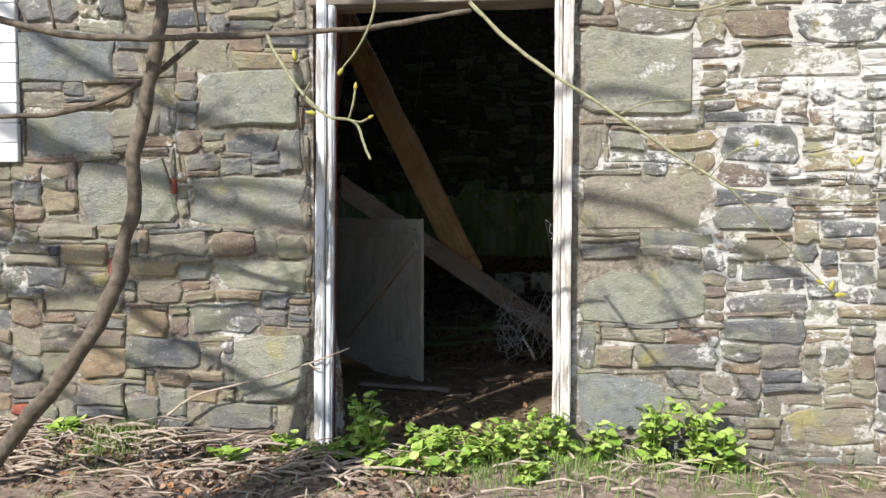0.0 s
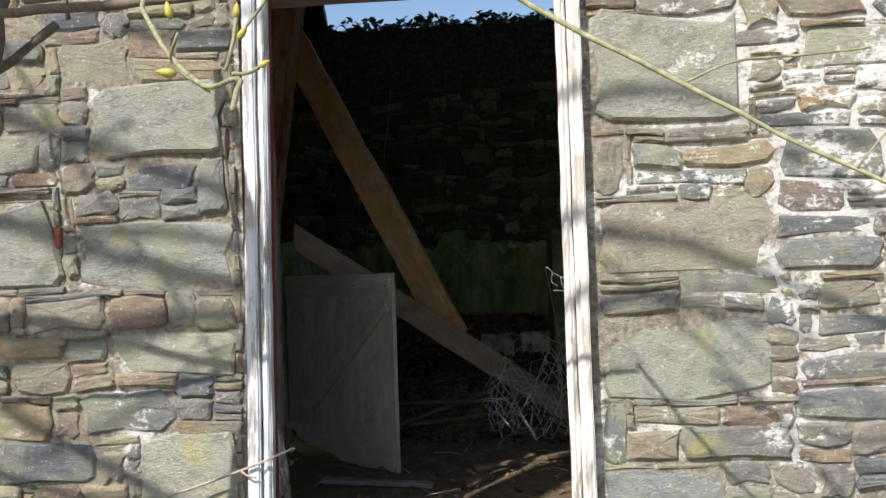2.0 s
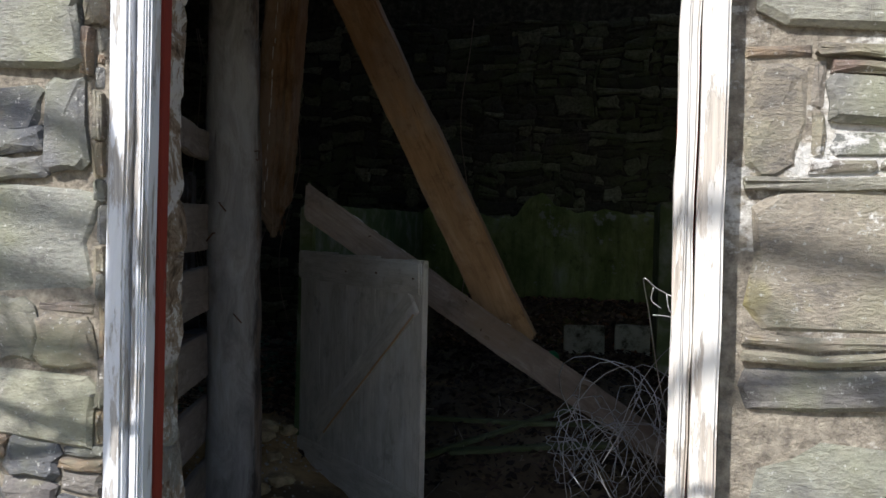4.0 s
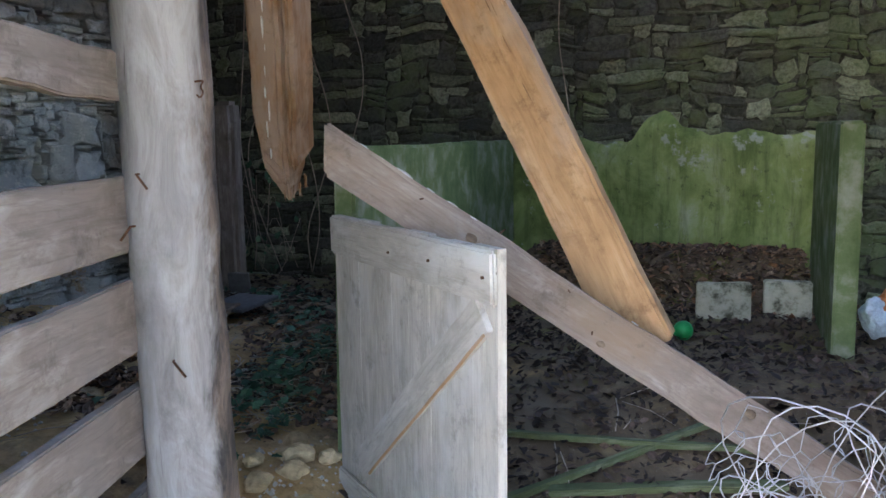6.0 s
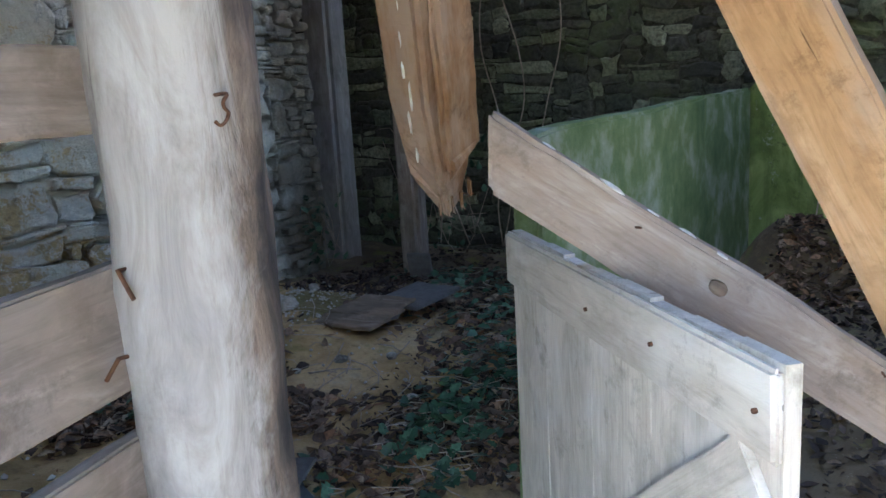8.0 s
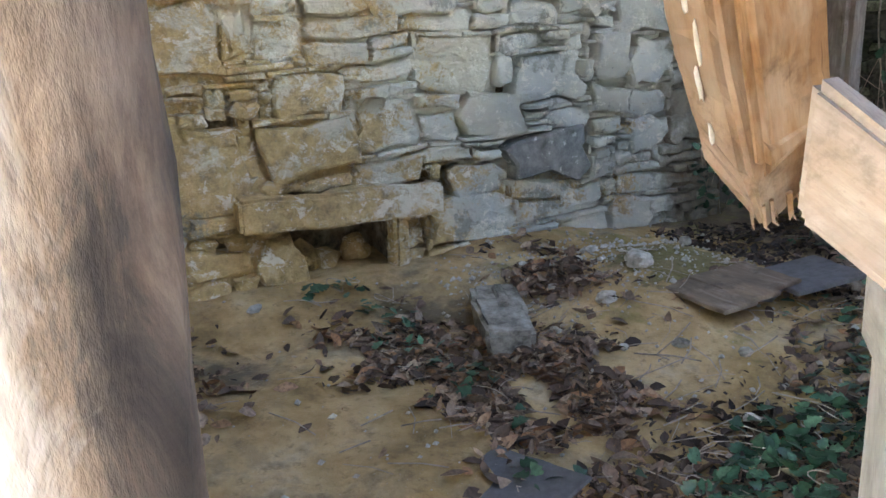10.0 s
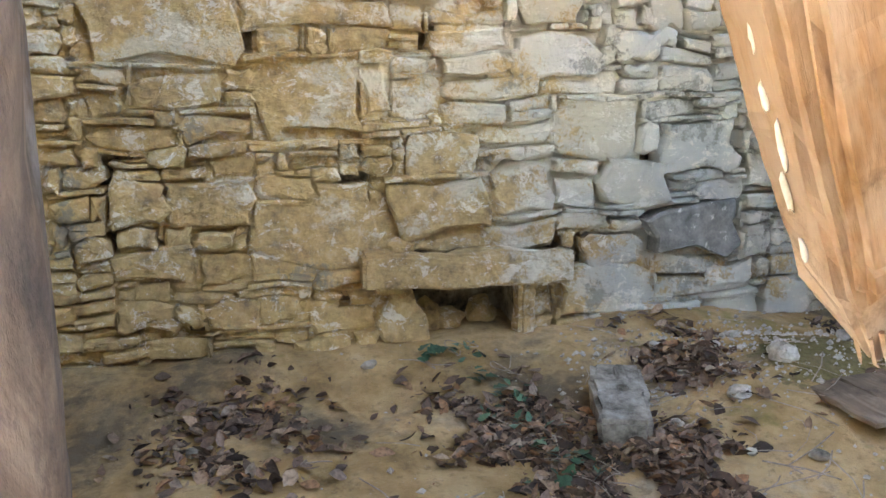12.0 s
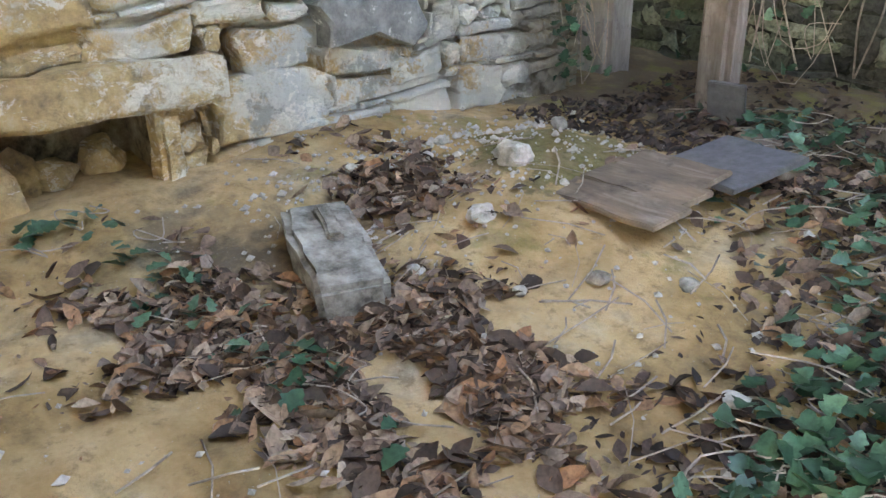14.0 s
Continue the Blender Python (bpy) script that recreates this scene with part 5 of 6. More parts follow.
def lump(name, at, size, material, label, category, seed, group="", flat=0.7):
    bm = bmesh.new()
    bmesh.ops.create_icosphere(bm, subdivisions=3, radius=1)
    o = Vector((seed * 5.3, seed, 0))
    for v in bm.verts:
        k = 1 + 0.35 * noise.noise(v.co * 1.3 + o) + 0.12 * noise.noise(v.co * 4 + o)
        v.co = Vector((v.co.x * size[0], v.co.y * size[1], v.co.z * size[2])) * k
    x, y = at
    return tagged(part(name, bm, material, None, at=pose(x, y, floor_z(x, y) + size[2] * 0.55, 0, 0, seed * 47)), label, category, group)


lump("stone", (-3.11, 3.47), (0.06, 0.055, 0.045), CHALK, "rounded white chalky stone on mossy sand", "stone", 1)
lump("stone", (-2.93, 3.17), (0.05, 0.035, 0.025), CHALK, "pale broken lump of mortar on the floor", "stone", 2)
g = random.Random(21)
for k, (x, y, s) in enumerate(((-3.35, 3.95, 0.045), (-3.45, 3.25, 0.03), (-3.25, 3.12, 0.025), (-2.35, 3.35, 0.03), (-2.62, 3.02, 0.025), (-2.9, 2.9, 0.03), (-3.0, 2.2, 0.02), (-3.55, 3.15, 0.03),
                              (-2.02, 3.05, 0.04), (-2.52, 3.2, 0.03), (-3.5, 3.5, 0.03), (-3.7, 1.9, 0.04), (-3.2, 1.2, 0.035), (-2.75, 3.75, 0.02), (-3.4, 3.35, 0.03))):
    lump("rubble_stone", (x, y), (s, s * g.uniform(0.6, 0.9), s * g.uniform(0.4, 0.7)), CHALK if k % 3 else CONC, "small loose rubble stone on the sandy floor", "stone", 30 + k, "loose rubble")
lots = []
for k in range(1500):
    cx, cy, sx, sy = ((-3.42, 3.1, 0.22, 0.25), (-3.1, 3.65, 0.3, 0.3), (-1.32, 2.2, 0.14, 0.22), (-2.6, 2.9, 0.6, 0.7), (-3.5, 3.6, 0.12, 0.35))[k % 5]
    x, y = max(W + 0.08, g.gauss(cx, sx)), g.gauss(cy, sy)
    s = g.uniform(0.003, 0.012) if k % 9 else g.uniform(0.012, 0.022)
    z = floor_z(x, y) + s * 0.4
    vs = [Vector((x + s * a * g.uniform(0.6, 1.2), y + s * b * g.uniform(0.6, 1.2), z + s * c * 0.7)) for a, b, c in ((1, 0, 0), (0, 1, 0), (-1, 0, 0), (0, -1, 0), (0, 0, 1), (0, 0, -1))]
    lots.append((vs, [(0, 1, 4), (1, 2, 4), (2, 3, 4), (3, 0, 4), (1, 0, 5), (2, 1, 5), (3, 2, 5), (0, 3, 5)]))
tagged(joined("gravel", lots, CHALK), "small chips of mortar and plaster on the floor", "gravel", kind="stuff")


for k, (x, y, s) in enumerate(((-1.30, 2.05, 0.07), (-1.18, 1.92, 0.055), (-1.42, 2.2, 0.06), (-1.22, 2.2, 0.05), (-1.05, 1.85, 0.045), (-1.38, 2.42, 0.07), (-1.28, 2.5, 0.05), (-1.46, 2.55, 0.06), (-1.33, 2.3, 0.06), (-1.12, 2.05, 0.06), (-1.5, 2.3, 0.045), (-1.40, 2.05, 0.05))):
    lump("sand_clod", (x, y), (s, s * 0.8, s * 0.55), CLOD, "lump of pale ochre sand by the half door", "clod", 80 + k, "sand clods")


def kerb_block():
    """A broken concrete block with a moulded groove along its top."""
    z = floor_z(-3.1, 2.72)
    m = Matrix.Translation((-2.84, 2.66, z + 0.025)) @ (Vector((-3.33, 2.86, z + 0.055)) - Vector((-2.84, 2.66, z + 0.025))).to_track_quat("X", "Z").to_matrix().to_4x4()
    b = thing("concrete_block", m, "broken grey concrete block half sunk in leaves", "block")
    part("body", block(0, -0.095, -0.12, 0.50, 0.095, 0.055, 0.018, 0.03, 22, 14), CONC, b)
    part("ridge", block(0.24, -0.03, 0.050, 0.44, 0.015, 0.078, 0.008, 0.012, 12, 15), CONC, b, "raised broken ridge")
    return b


kerb_block()


def slab_pile():
    z = floor_z(-2.8, 3.75) + 0.03
    p = thing("board_pile", pose(-2.68, 3.74, z, 3, -5, 12), "rotten wooden board lying over blue-grey roof slates", "board")
    part("slate", block(-0.14, -0.14, -0.02, 0.18, 0.21, 0.0, 0.003, 0.006, 9, 3), SLATE, p, "blue-grey roof slate", at=pose(0.05, 0.20, 0, 0, 2, -20))
    part("slate", block(-0.20, -0.22, -0.045, 0.16, 0.16, -0.025, 0.003, 0.006, 9, 4), SLATE, p, "blue-grey roof slate", at=pose(-0.12, 0.13, 0, 0, 0, 14))
    for k in range(3):
        part("plank", block(-0.26 + 0.02 * k, -0.30 + 0.15 * k, 0.006, 0.21 - 0.05 * k, -0.152 + 0.15 * k, 0.024, 0.004, 0.008, 16, 80 + k), OLDP, p, at=pose(0, -0.03, 0.004, 0, 1.5 * k - 1, -18 + 2 * k))
    return p


slab_pile()
for a, b, w, mt, label in (((-2.30, 4.46, 0.10), (-1.75, 4.10, 0.14), 0.20, OLDP, "loose brown plank lying among ivy"),
                           ((-2.95, 4.55, 0.05), (-2.55, 4.2, 0.10), 0.09, OLDP, "broken piece of wood among ivy"),
                           ((-0.62, 2.50, -0.19), (0.28, 3.28, -0.06), 0.045, MOSSP, "mossy green plank on damp litter"),
                           ((-0.42, 2.62, -0.22), (0.42, 2.82, -0.17), 0.07, MOSSP, "pale mossy plank on damp litter"),
                           ((-0.70, 2.90, -0.14), (0.55, 3.05, -0.10), 0.04, MOSSP, "thin mossy batten on damp litter"),
                           ((-0.72, 1.40, -0.29), (-0.10, 1.36, -0.30), 0.07, GREY, "grey batten lying inside the doorway"),
                           ((0.1, 1.75, -0.30), (0.75, 2.1, -0.26), 0.05, OLDP, "dark stick lying inside the doorway")):
    a, b = Vector(a), Vector(b)
    a.z, b.z = floor_z(a.x, a.y) + 0.02, floor_z(b.x, b.y) + 0.025
    timber("loose_plank", a, b, 0.024, w, mt, label, "plank", 0, 0.006, 14, int(w * 100), 0.005)
for k, (x, y, ang) in enumerate(((-2.05, 2.22, 20), (-1.92, 2.16, -35))):
    tagged(part("roof_slate", block(-0.17, -0.12, 0, 0.17, 0.12, 0.012, 0.003, 0.006, 5, 90 + k), SLATE, None, at=pose(x, y, floor_z(x, y) + 0.015, 6, -5, ang)),
           "fallen blue-grey roof slate on the floor", "slate", "fallen slates")
tagged(part("standing_slate", block(0, -0.012, 0, 0.15, 0.012, 0.20, 0.004, 0.006, 6, 93), SLATE, None, at=pose(-3.15, 4.62, floor_z(-3.1, 4.6) - 0.02, 14, 0, 15)),
       "dark slate leaning in the corner", "slate", "fallen slates")
for k, (x, y, w, ang) in enumerate(((0.145, 4.88, 0.31, 6), (0.51, 5.03, 0.27, 4))):
    tagged(part("concrete_block", block(-w / 2, -0.06, -0.05, w / 2, 0.06, 0.225, 0.008, 0.008, 8, 20 + k), BLOCK, None, at=pose(x, y, 0.0, -4, 0, ang)),
           "pale square concrete block stained dark green", "block", "blocks in the stall")
bm = bmesh.new()
bmesh.ops.create_uvsphere(bm, u_segments=20, v_segments=14, radius=0.055)
bm.verts.ensure_lookup_table()
tagged(part("ball", bm, GREENP, None, smooth=True, at=pose(-0.05, 4.35, floor_z(-0.05, 4.35) + 0.05)), "bright green plastic ball on leaf litter", "ball")


def sack():
    s = thing("sack", pose(0.98, 4.5, floor_z(1.0, 4.55)), "crumpled orange and white plastic sack beside a slab", "sack")
    for name, mt, off, r in (("orange_side", ORANGE, (0.04, 0.0, 0.15), 0.115), ("pale_side", BAGW, (-0.05, -0.04, 0.14), 0.095)):
        bm = bmesh.new()
        bmesh.ops.create_icosphere(bm, subdivisions=4, radius=r)
        for v in bm.verts:
            v.co *= 1 + 0.35 * noise.noise(v.co * 9) + 0.25 * abs(noise.noise(v.co * 22 + Vector((3, 0, 0))))
            v.co.z = max(v.co.z * 1.05, -off[2])
        part(name, bm, mt, s, at=Matrix.Translation(off))
    return s


sack()


def netting():
    """A crumpled roll of hexagonal wire netting."""
    n = thing("wire_netting", pose(0, 0, 0), "crumpled tangle of galvanised hexagonal wire netting", "wire netting")
    g = random.Random(8)
    done, lots = set(), []
    s = 0.16
    def place(u, v, k):
        o = Vector((k * 7.1, 0, 0))
        x = 0.22 + u * 0.62 + 0.10 * noise.noise(Vector((u * 2, v * 2, 1)) + o)
        y = 2.05 + v * 0.34 + 0.18 * noise.noise(Vector((u * 2.5, v * 2.5, 5)) + o) + 0.25 * u * k
        z = -0.20 + 0.42 * abs(math.sin(u * 3.3 + v * 1.7 + k * 1.9)) * (0.5 + 0.5 * v) + 0.16 * noise.noise(Vector((u * 3, v * 3, 9)) + o)
        z = max(z, floor_z(x, y) + 0.01)
        return Vector((x, y, z))
    for k in range(2):
        for i in range(8):
            for j in range(6):
                cx, cy = i * s * 0.866 * 1.0, (j + 0.5 * (i % 2)) * s
                ring = [(round(cx + s * 0.58 * math.cos(math.radians(60 * q)), 3), round(cy + s * 0.58 * math.sin(math.radians(60 * q)), 3)) for q in range(6)]
                for q in range(6):
                    a, b = ring[q], ring[(q + 1) % 6]
                    key = (k, *sorted((a, b)))
                    if key in done or g.random() < 0.10:
                        continue
                    done.add(key)
                    pa, pb = place(*a, k), place(*b, k)
                    lots.append(tube([pa, pa.lerp(pb, 0.5) + Vector((g.gauss(0, 0.006), g.gauss(0, 0.006), g.gauss(0, 0.006))), pb], 0.0019, 5, cap=False))
    joined("mesh", lots, WIRE, n, smooth=True)
    for k in range(9):
        x, y = g.uniform(0.2, 1.05), g.uniform(1.75, 2.2)
        r, h = g.uniform(0.10, 0.26), g.uniform(0.25, 0.62)
        a0 = g.uniform(0, 6.28)
        pts = [(x + r * math.cos(a0 + i * 0.75), y + r * 0.6 * math.sin(a0 + i * 0.6), max(floor_z(x, y) + 0.01, -0.1 + h * math.sin(0.3 + i * 0.42))) for i in range(8)]
        v, f = tube(smooth_line(pts, 2), 0.0024, 5)
        put("loose_strand", mesh_of("loose_strand", v, f, WIRE, True), n)


netting()
branch("bent_wire", [([(0.66, 1.85, 0.20), (0.60, 1.45, 0.45), (0.55, 1.1, 0.74), (0.53, 0.98, 0.845), (0.565, 0.99, 0.82), (0.60, 1.0, 0.80), (0.64, 1.01, 0.77), (0.70, 1.2, 0.60), (0.80, 1.85, 0.15), (0.82, 2.0, -0.22)], 0.0019, 0.0019),
                     ([(0.60, 1.0, 0.80), (0.61, 1.0, 0.75), (0.65, 1.01, 0.71), (0.61, 1.0, 0.73), (0.56, 0.99, 0.735)], 0.002, 0.0018),
                     ([(0.56, 0.99, 0.82), (0.555, 1.0, 0.78), (0.585, 1.0, 0.755)], 0.0018, 0.0018)], WIRE, "bright bent wire standing in the sun inside the doorway")

# white boarded window at the end of the front wall
wdw = thing("window_1", pose(-2.62, 0.0, 1.16), "white painted boarded window in a stone wall", "window", kind="structure")
for k in range(9):
    part("board", block(-0.36, -0.012, k * 0.105, 0.36, 0.022, k * 0.105 + 0.101, 0.003, 0.003, 6, 120 + k), WHITEB, wdw)

# ---- masonry, piece by piece ----
LEFT = [(-2.26, 1.58, -1.73, 1.84), (-2.24, 1.2, -1.74, 1.43), (-1.26, 1.33, -0.72, 1.61), (-1.32, 0.81, -0.7, 1.08), (-1.21, 0.47, -0.69, 0.65), (-1.39, 1.61, -1.09, 1.81),
        (-1.92, 0.83, -1.41, 1.16), (-1.32, 0.24, -0.95, 0.42), (-1.1, -0.08, -0.70, 0.24), (-1.68, 0.06, -1.27, 0.23), (-1.95, 0.01, -1.68, 0.17), (-1.27, -0.25, -0.88, -0.11),
        (-1.22, -0.35, -0.87, -0.26), (-0.86, -0.34, -0.70, -0.1), (-1.77, 1.28, -1.47, 1.43), (-1.12, 1.19, -0.83, 1.31), (-1.55, 0.66, -1.22, 0.79), (-0.82, 1.09, -0.71, 1.31)]
LEFT2 = [(-2.14, 0.36, -1.78, 0.47), (-1.69, 0.55, -1.38, 0.65), (-1.62, 0.43, -1.36, 0.55)]
RIGHT = [(0.7, 1.34, 1.25, 1.78), (0.7, 0.81, 1.36, 1.09), (0.70, 0.36, 1.29, 0.67), (0.70, -0.2, 1.11, 0.1), (0.70, 1.11, 0.81, 1.31), (0.70, 0.11, 0.79, 0.34), (0.8, 0.25, 1.1, 0.34),
         (0.96, 0.12, 1.37, 0.25), (1.38, 1.72, 1.68, 1.86), (1.69, 1.71, 2.11, 1.88), (1.45, 1.53, 2.0, 1.69), (1.29, 1.32, 1.64, 1.39), (1.36, 1.15, 1.73, 1.31), (1.68, 0.92, 2.08, 1.03),
         (1.49, 0.67, 1.7, 0.79), (1.48, 0.56, 1.82, 0.65), (1.4, 0.27, 1.78, 0.38), (1.69, -0.23, 2.1, -0.05)]
RIGHT2 = [(0.84, 1.13, 1.24, 1.2), (1.41, 0.41, 1.78, 0.5), (1.18, 1.63, 1.44, 1.71), (1.74, 1.09, 2.08, 1.21)]
face = lambda u, v, n: (u, 0.03 - n, v)
WIDE, HIGH = (4, 5, 6, 8, 9, 11), (1, 2, 2, 3, 3, 4, 5)
masonry(front_l, lay(-3.4, -0.6, -0.68, 2.25, LEFT + LEFT2, 3, WIDE, HIGH, [(-2.98, 1.16, -2.26, 2.11)]), face, STONE,
        lambda u, v: 3.0 + u + (0.3 if -0.45 < v < 2.0 else -9), 4, 0.003, 0.03, 0.017, 1.3, BRICK, 0.02, STONEL)
masonry(front_r, lay(0.69, -0.6, 3.1, 2.25, RIGHT + RIGHT2, 5, (4, 5, 6, 8, 10, 12), (1, 2, 2, 3, 3, 4)), face, STONE,
        lambda u, v: 2.6 - u + (0.3 if -0.45 < v < 2.0 else -9), 6, 0.004, 0.03, 0.016, 1.4, None, 0.02, STONEL)
masonry(over, lay(-0.70, 2.05, 0.70, 2.9, [], 7, WIDE, HIGH), face, STONE, lambda u, v: 1, 7, 0.006, 0.03, 0.018)
# limewashed reveal of the doorway
jamb = wall_body("wall_reveal_left", [(-0.654, 0.07, -0.7, -0.648, 0.298, 1.93)], LIME, "flaking limewashed stone reveal of the doorway")
masonry(jamb, lay(0.07, -0.5, 0.31, 1.93, [], 9, (4, 5, 8), (2, 3, 4, 6, 8)), lambda u, v, n: (-0.652 + n * 0.6 + 0.09 * ss(-v, -0.7, 0.3), u, v), LIME, lambda u, v: 1, 9, 0.001, 0.03, 0.014, 0.7)
masonry(front_l, [(a, b, c, d) for a, b, c, d in lay(-3.9, -0.4, -0.70, 2.2, [], 15, (5, 7, 9, 12), (2, 3, 4, 5))], lambda u, v, n: (u, 0.30 + n, v), PALE, lambda u, v: -1, 15, 0.006, 0.03, 0.02)
# long inner wall
LW_A = [(0.86, 1.34, 1.47, 1.65), (1.46, 1.47, 2.09, 1.58), (1.52, 1.37, 1.71, 1.46), (1.73, 1.37, 1.82, 1.46), (1.84, 1.37, 2.07, 1.47), (2.12, 1.57, 2.35, 1.69), (2.36, 1.57, 2.5, 1.74),
     (2.67, 1.46, 2.96, 1.71), (2.1, 1.45, 2.25, 1.56), (2.26, 1.48, 2.61, 1.55), (2.26, 1.37, 2.6, 1.47), (2.62, 1.26, 3.06, 1.45), (1.03, 1.18, 1.39, 1.31), (0.85, 1.25, 1.02, 1.33), (0.84,
     1.13, 1.01, 1.24), (1.51, 1.02, 1.94, 1.34), (1.96, 1.12, 2.08, 1.32), (2.09, 1.28, 2.25, 1.35), (2.09, 1.1, 2.3, 1.27), (2.31, 1.28, 2.58, 1.36), (2.31, 1.05, 2.59, 1.16)]
LW_B = [(2.31, 1.17, 2.75, 1.26), (2.77, 1.17, 3.15, 1.26), (0.84, 1.01, 1.2, 1.11), (1.21, 1.03, 1.5, 1.13), (1.95, 1.04, 2.25, 1.09), (2.12, 0.83, 2.44, 1.01), (2.46, 0.94, 2.82, 1.04),
     (2.83, 0.88, 3.26, 1.15), (1.65, 0.86, 1.85, 0.93), (0.92, 0.7, 1.12, 0.87), (1.12, 0.69, 1.48, 0.87), (1.49, 0.75, 1.73, 0.85), (1.48, 0.46, 2.02, 0.73), (2.04, 0.57, 2.51, 0.82), (2.52,
     0.63, 2.83, 0.86), (2.83, 0.79, 3.05, 0.86), (2.84, 0.62, 3.04, 0.78), (2.83, 0.53, 3.1, 0.61), (3.1, 0.51, 3.29, 0.59), (3.06, 0.65, 3.4, 0.86), (3.4, 0.77, 3.76, 1.01)]
LW_C = [(3.1, 1.29, 3.31, 1.43), (3.3, 1.43, 3.48, 1.68), (3.33, 1.17, 3.63, 1.29), (3.28, 1.04, 3.54, 1.13), (3.27, 0.87, 3.37, 1.03), (2.23, 0.49, 2.46, 0.57), (2.46, 0.47, 2.83, 0.59),
     (2.99, 0.36, 3.28, 0.5), (3.3, 0.4, 3.76, 0.63), (2.85, 0.13, 3.33, 0.36), (3.34, 0.27, 3.73, 0.39), (3.36, 0.17, 3.9, 0.26), (3.16, 0.04, 3.6, 0.16), (3.6, 0.01, 3.92, 0.16), (0.89, 0.45,
     1.23, 0.6), (1.24, 0.43, 1.47, 0.56), (1.24, 0.21, 1.46, 0.34), (1.46, 0.22, 1.64, 0.34), (1.69, 0.15, 1.96, 0.26), (1.98, 0.07, 2.21, 0.31), (1.59, 0.02, 1.86, 0.13)]
LW_D = [(1.86, 0.05, 1.98, 0.14), (1.0, 0.09, 1.23, 0.19), (0.9, 0.24, 1.14, 0.36), (1.32, 0.14, 1.52, 0.19), (1.29, 1.59, 1.45, 1.66), (1.5, 1.67, 1.95, 1.76), (4.06, 0.47, 4.34, 0.65),
     (4.07, 0.83, 4.32, 1.07), (3.82, 0.87, 4.04, 1.1), (3.79, 0.35, 3.97, 0.46), (3.99, 0.2, 4.38, 0.32), (3.81, 0.68, 4.04, 0.83), (4.35, 0.62, 4.59, 0.77), (4.07, 0.67, 4.32, 0.8), (3.93,
     0.02, 4.19, 0.19), (4.35, 0.9, 4.48, 1.14), (4.33, 1.15, 4.58, 1.29), (3.95, 1.1, 4.3, 1.29), (3.81, 0.58, 4.02, 0.66), (4.35, 0.48, 4.56, 0.61), (3.62, 0.22, 3.88, 0.33)]
LW = LW_A + LW_B + LW_C + LW_D
CHINKS = [(1.81, 0.27, 1.85, 0.31), (1.16, 0.18, 1.22, 0.24), (1.52, 0.04, 1.59, 0.13), (1.06, 0.57, 1.09, 0.64), (1.85, 0.82, 1.97, 0.85), (2.22, 1.37, 2.26, 1.45), (2.94, 0.36, 2.98,
     0.51), (0.89, 0.97, 1.01, 1.0), (0.88, 0.73, 0.92, 0.96), (0.88, 0.48, 0.91, 0.68), (0.85, 1.59, 1.05, 1.73), (0.96, 0.07, 1.15, 0.1), (1.45, 1.37, 1.51, 1.46), (1.98, 0.07, 2.01, 0.16),
     (3.28, 0.85, 3.33, 0.87)]   # where stones and filling have dropped out
inner = lambda u, v, n: (W - 0.02 + n, u, v)
us, ws = np.linspace(0.5, 4.70, 170), np.linspace(-0.2, 2.2, 100)    # limewash bridging most of the joints
keep, vs, fs = {}, [], []
for j, w in enumerate(ws):
    for i, u in enumerate(us):
        keep[i, j] = len(vs)
        q = Vector((u * 2.6, w * 4.2, 3.0))
        vs.append(inner(u, w, -0.010 - 0.032 * ss(u, 2.3, 3.0) + 0.018 * noise.noise(q) + 0.008 * noise.noise(q * 3.3)))
for j in range(len(ws) - 1):
    for i in range(len(us) - 1):
        if any(a - 0.01 < us[i] < c + 0.005 and b0 - 0.01 < ws[j] < d + 0.005 for a, b0, c, d in CHINKS):
            continue
        if 2.10 < us[i] < 2.68 and ws[j] < 0.38 or 1.9 < us[i] < 2.88 and 0.33 < ws[j] < 0.5:
            continue
        fs.append((keep[i, j], keep[i + 1, j], keep[i + 1, j + 1], keep[i, j + 1]))
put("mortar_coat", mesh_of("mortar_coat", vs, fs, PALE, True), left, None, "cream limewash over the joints")
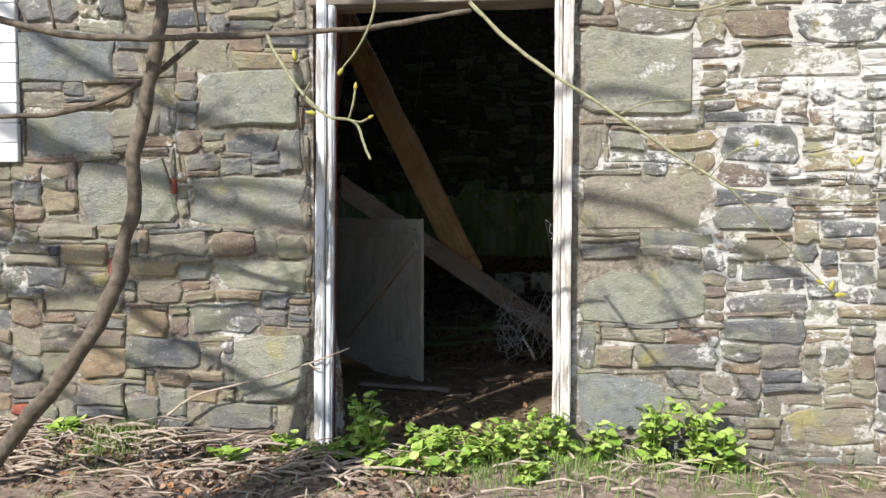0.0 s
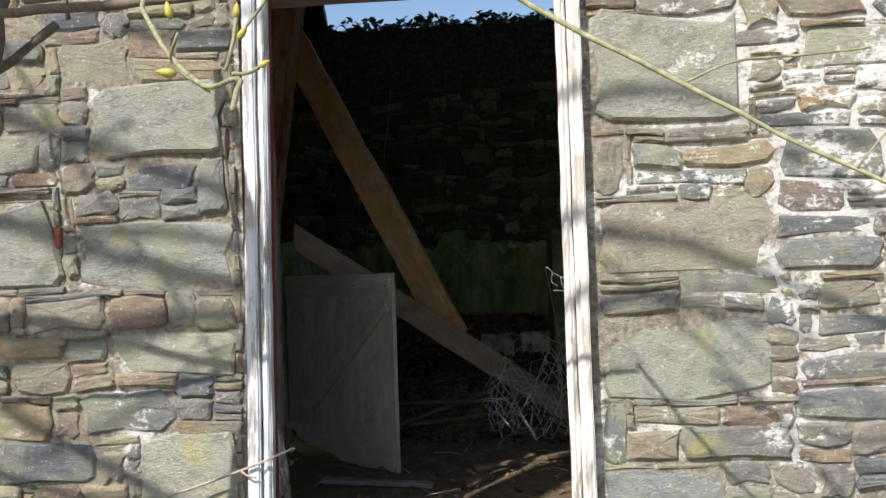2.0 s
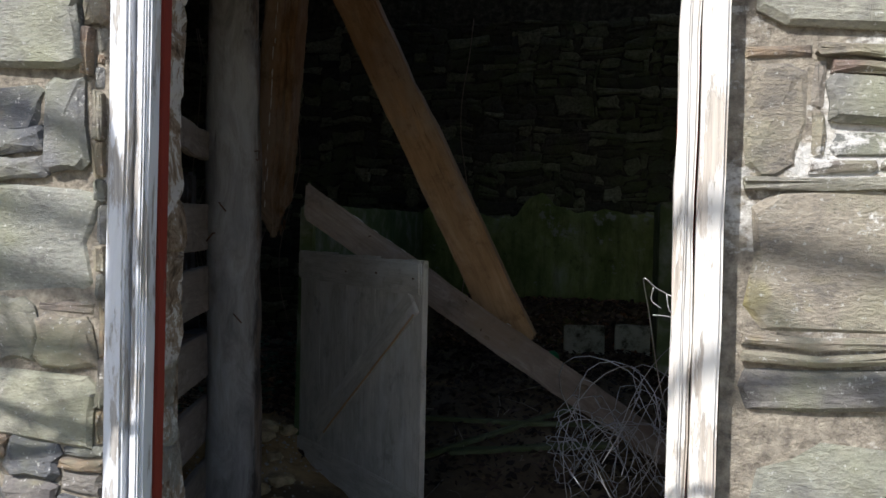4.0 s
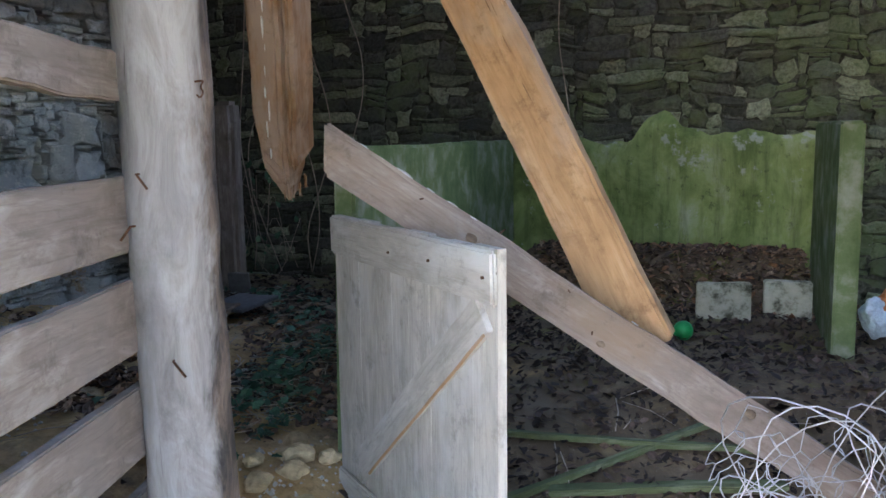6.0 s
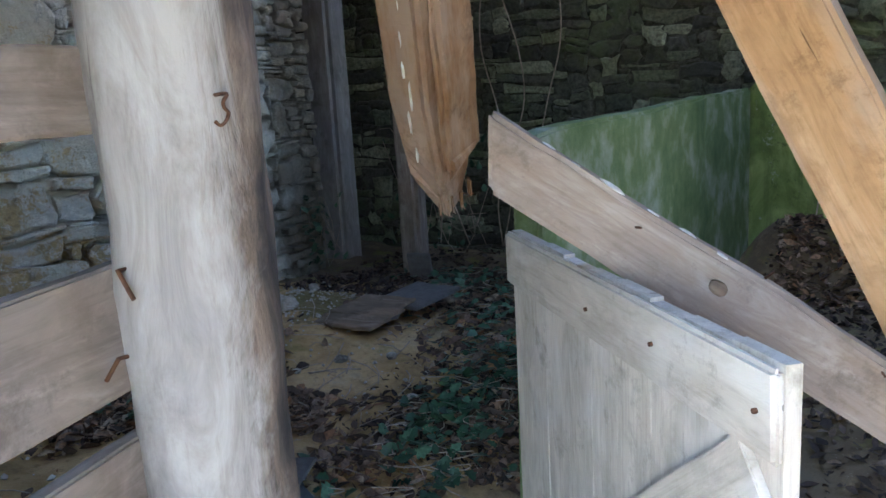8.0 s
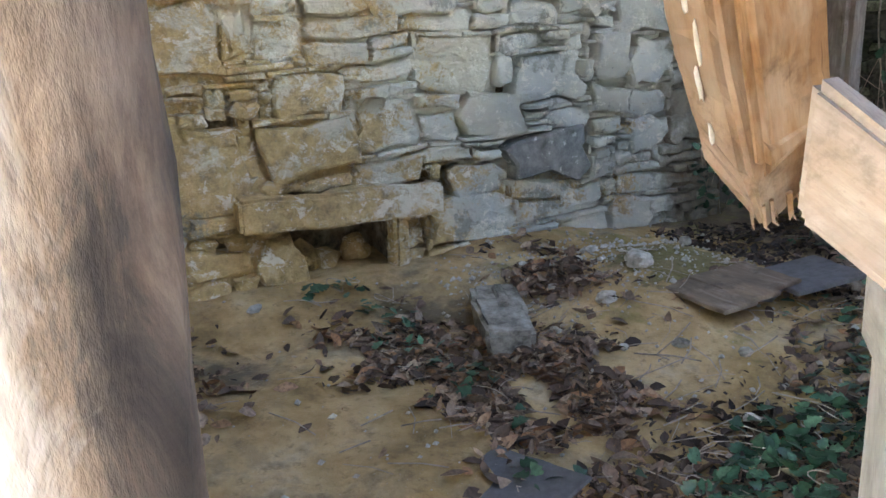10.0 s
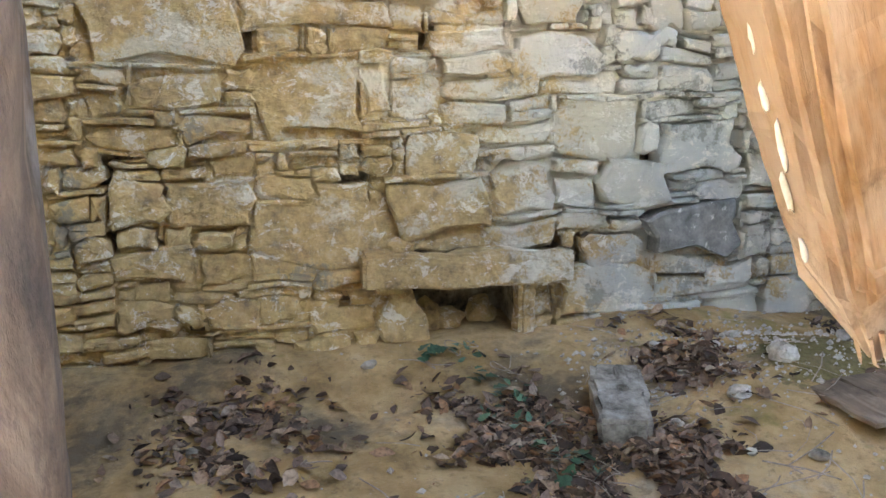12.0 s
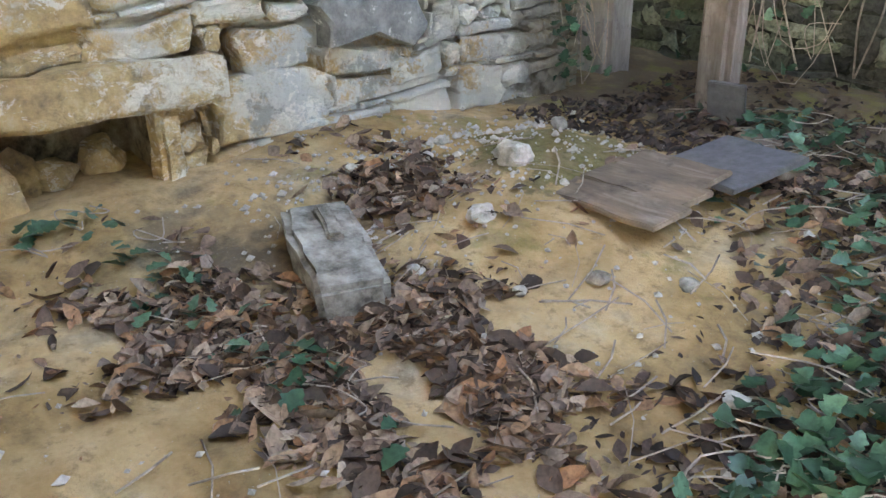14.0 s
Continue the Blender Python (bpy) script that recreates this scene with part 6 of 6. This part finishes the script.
DARK_STONE = (3.3, 0.4, 3.76, 0.63)
rubble = lay(0.5, -0.12, 4.72, 1.95, LW, 12, (3, 4, 5, 6, 8, 10), (1, 2, 2, 3, 3), [(2.14, -0.12, 2.66, 0.35), (1.93, 0.35, 2.88, 0.50)] + CHINKS)
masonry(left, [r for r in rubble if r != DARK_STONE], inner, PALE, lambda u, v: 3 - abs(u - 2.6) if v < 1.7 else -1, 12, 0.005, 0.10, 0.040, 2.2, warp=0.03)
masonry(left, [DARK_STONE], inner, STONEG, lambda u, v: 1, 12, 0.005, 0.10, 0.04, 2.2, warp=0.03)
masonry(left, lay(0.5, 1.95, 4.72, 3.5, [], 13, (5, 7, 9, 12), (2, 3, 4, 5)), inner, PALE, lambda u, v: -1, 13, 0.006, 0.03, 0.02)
tagged(part("lintel_stone", block(0, -0.11, -0.075, 0.97, 0.035, 0.075, 0.016, 0.03, 16, 35), PALE, None, at=pose(W + 0.025, 1.91, 0.435, 0, 2.0, 90)), "long cream lintel stone over a hole in the wall", "stone")
tagged(part("prop_stone", block(0, -0.045, -0.05, 0.36, 0.045, 0.05, 0.02, 0.035, 14, 33), PALE, None, at=pose(W + 0.045, 2.66, 0.0, 0, -86, 8)), "upright stone propping a lintel stone", "stone")
for k, (y, z, w) in enumerate(((2.35, 0.05, 0.13), (2.52, 0.17, 0.09), (2.25, 0.02, 0.08))):
    lump("fill_stone", (W - 0.2, y), (0.08, w * 0.8, 0.05 + 0.02 * k), PALE, "loose stone in the hole below the lintel", "stone", 60 + k, "stones in the hole")
# back wall and the end of the long wall
masonry(back, lay(-4.4, -0.1, 3.3, 2.75, [(0.95, 1.85, 1.32, 2.0), (-0.2, 1.95, 0.15, 2.1)], 17, (4, 5, 6, 8, 10, 13), (1, 2, 2, 3, 3, 4)), lambda u, v, n: (u, B + 0.02 - n, v), MOSS,
        lambda u, v: 3 - abs(u - 0.6) if v > 0.9 else -1, 17, 0.004, 0.04, 0.024, 2.4, warp=0.04)
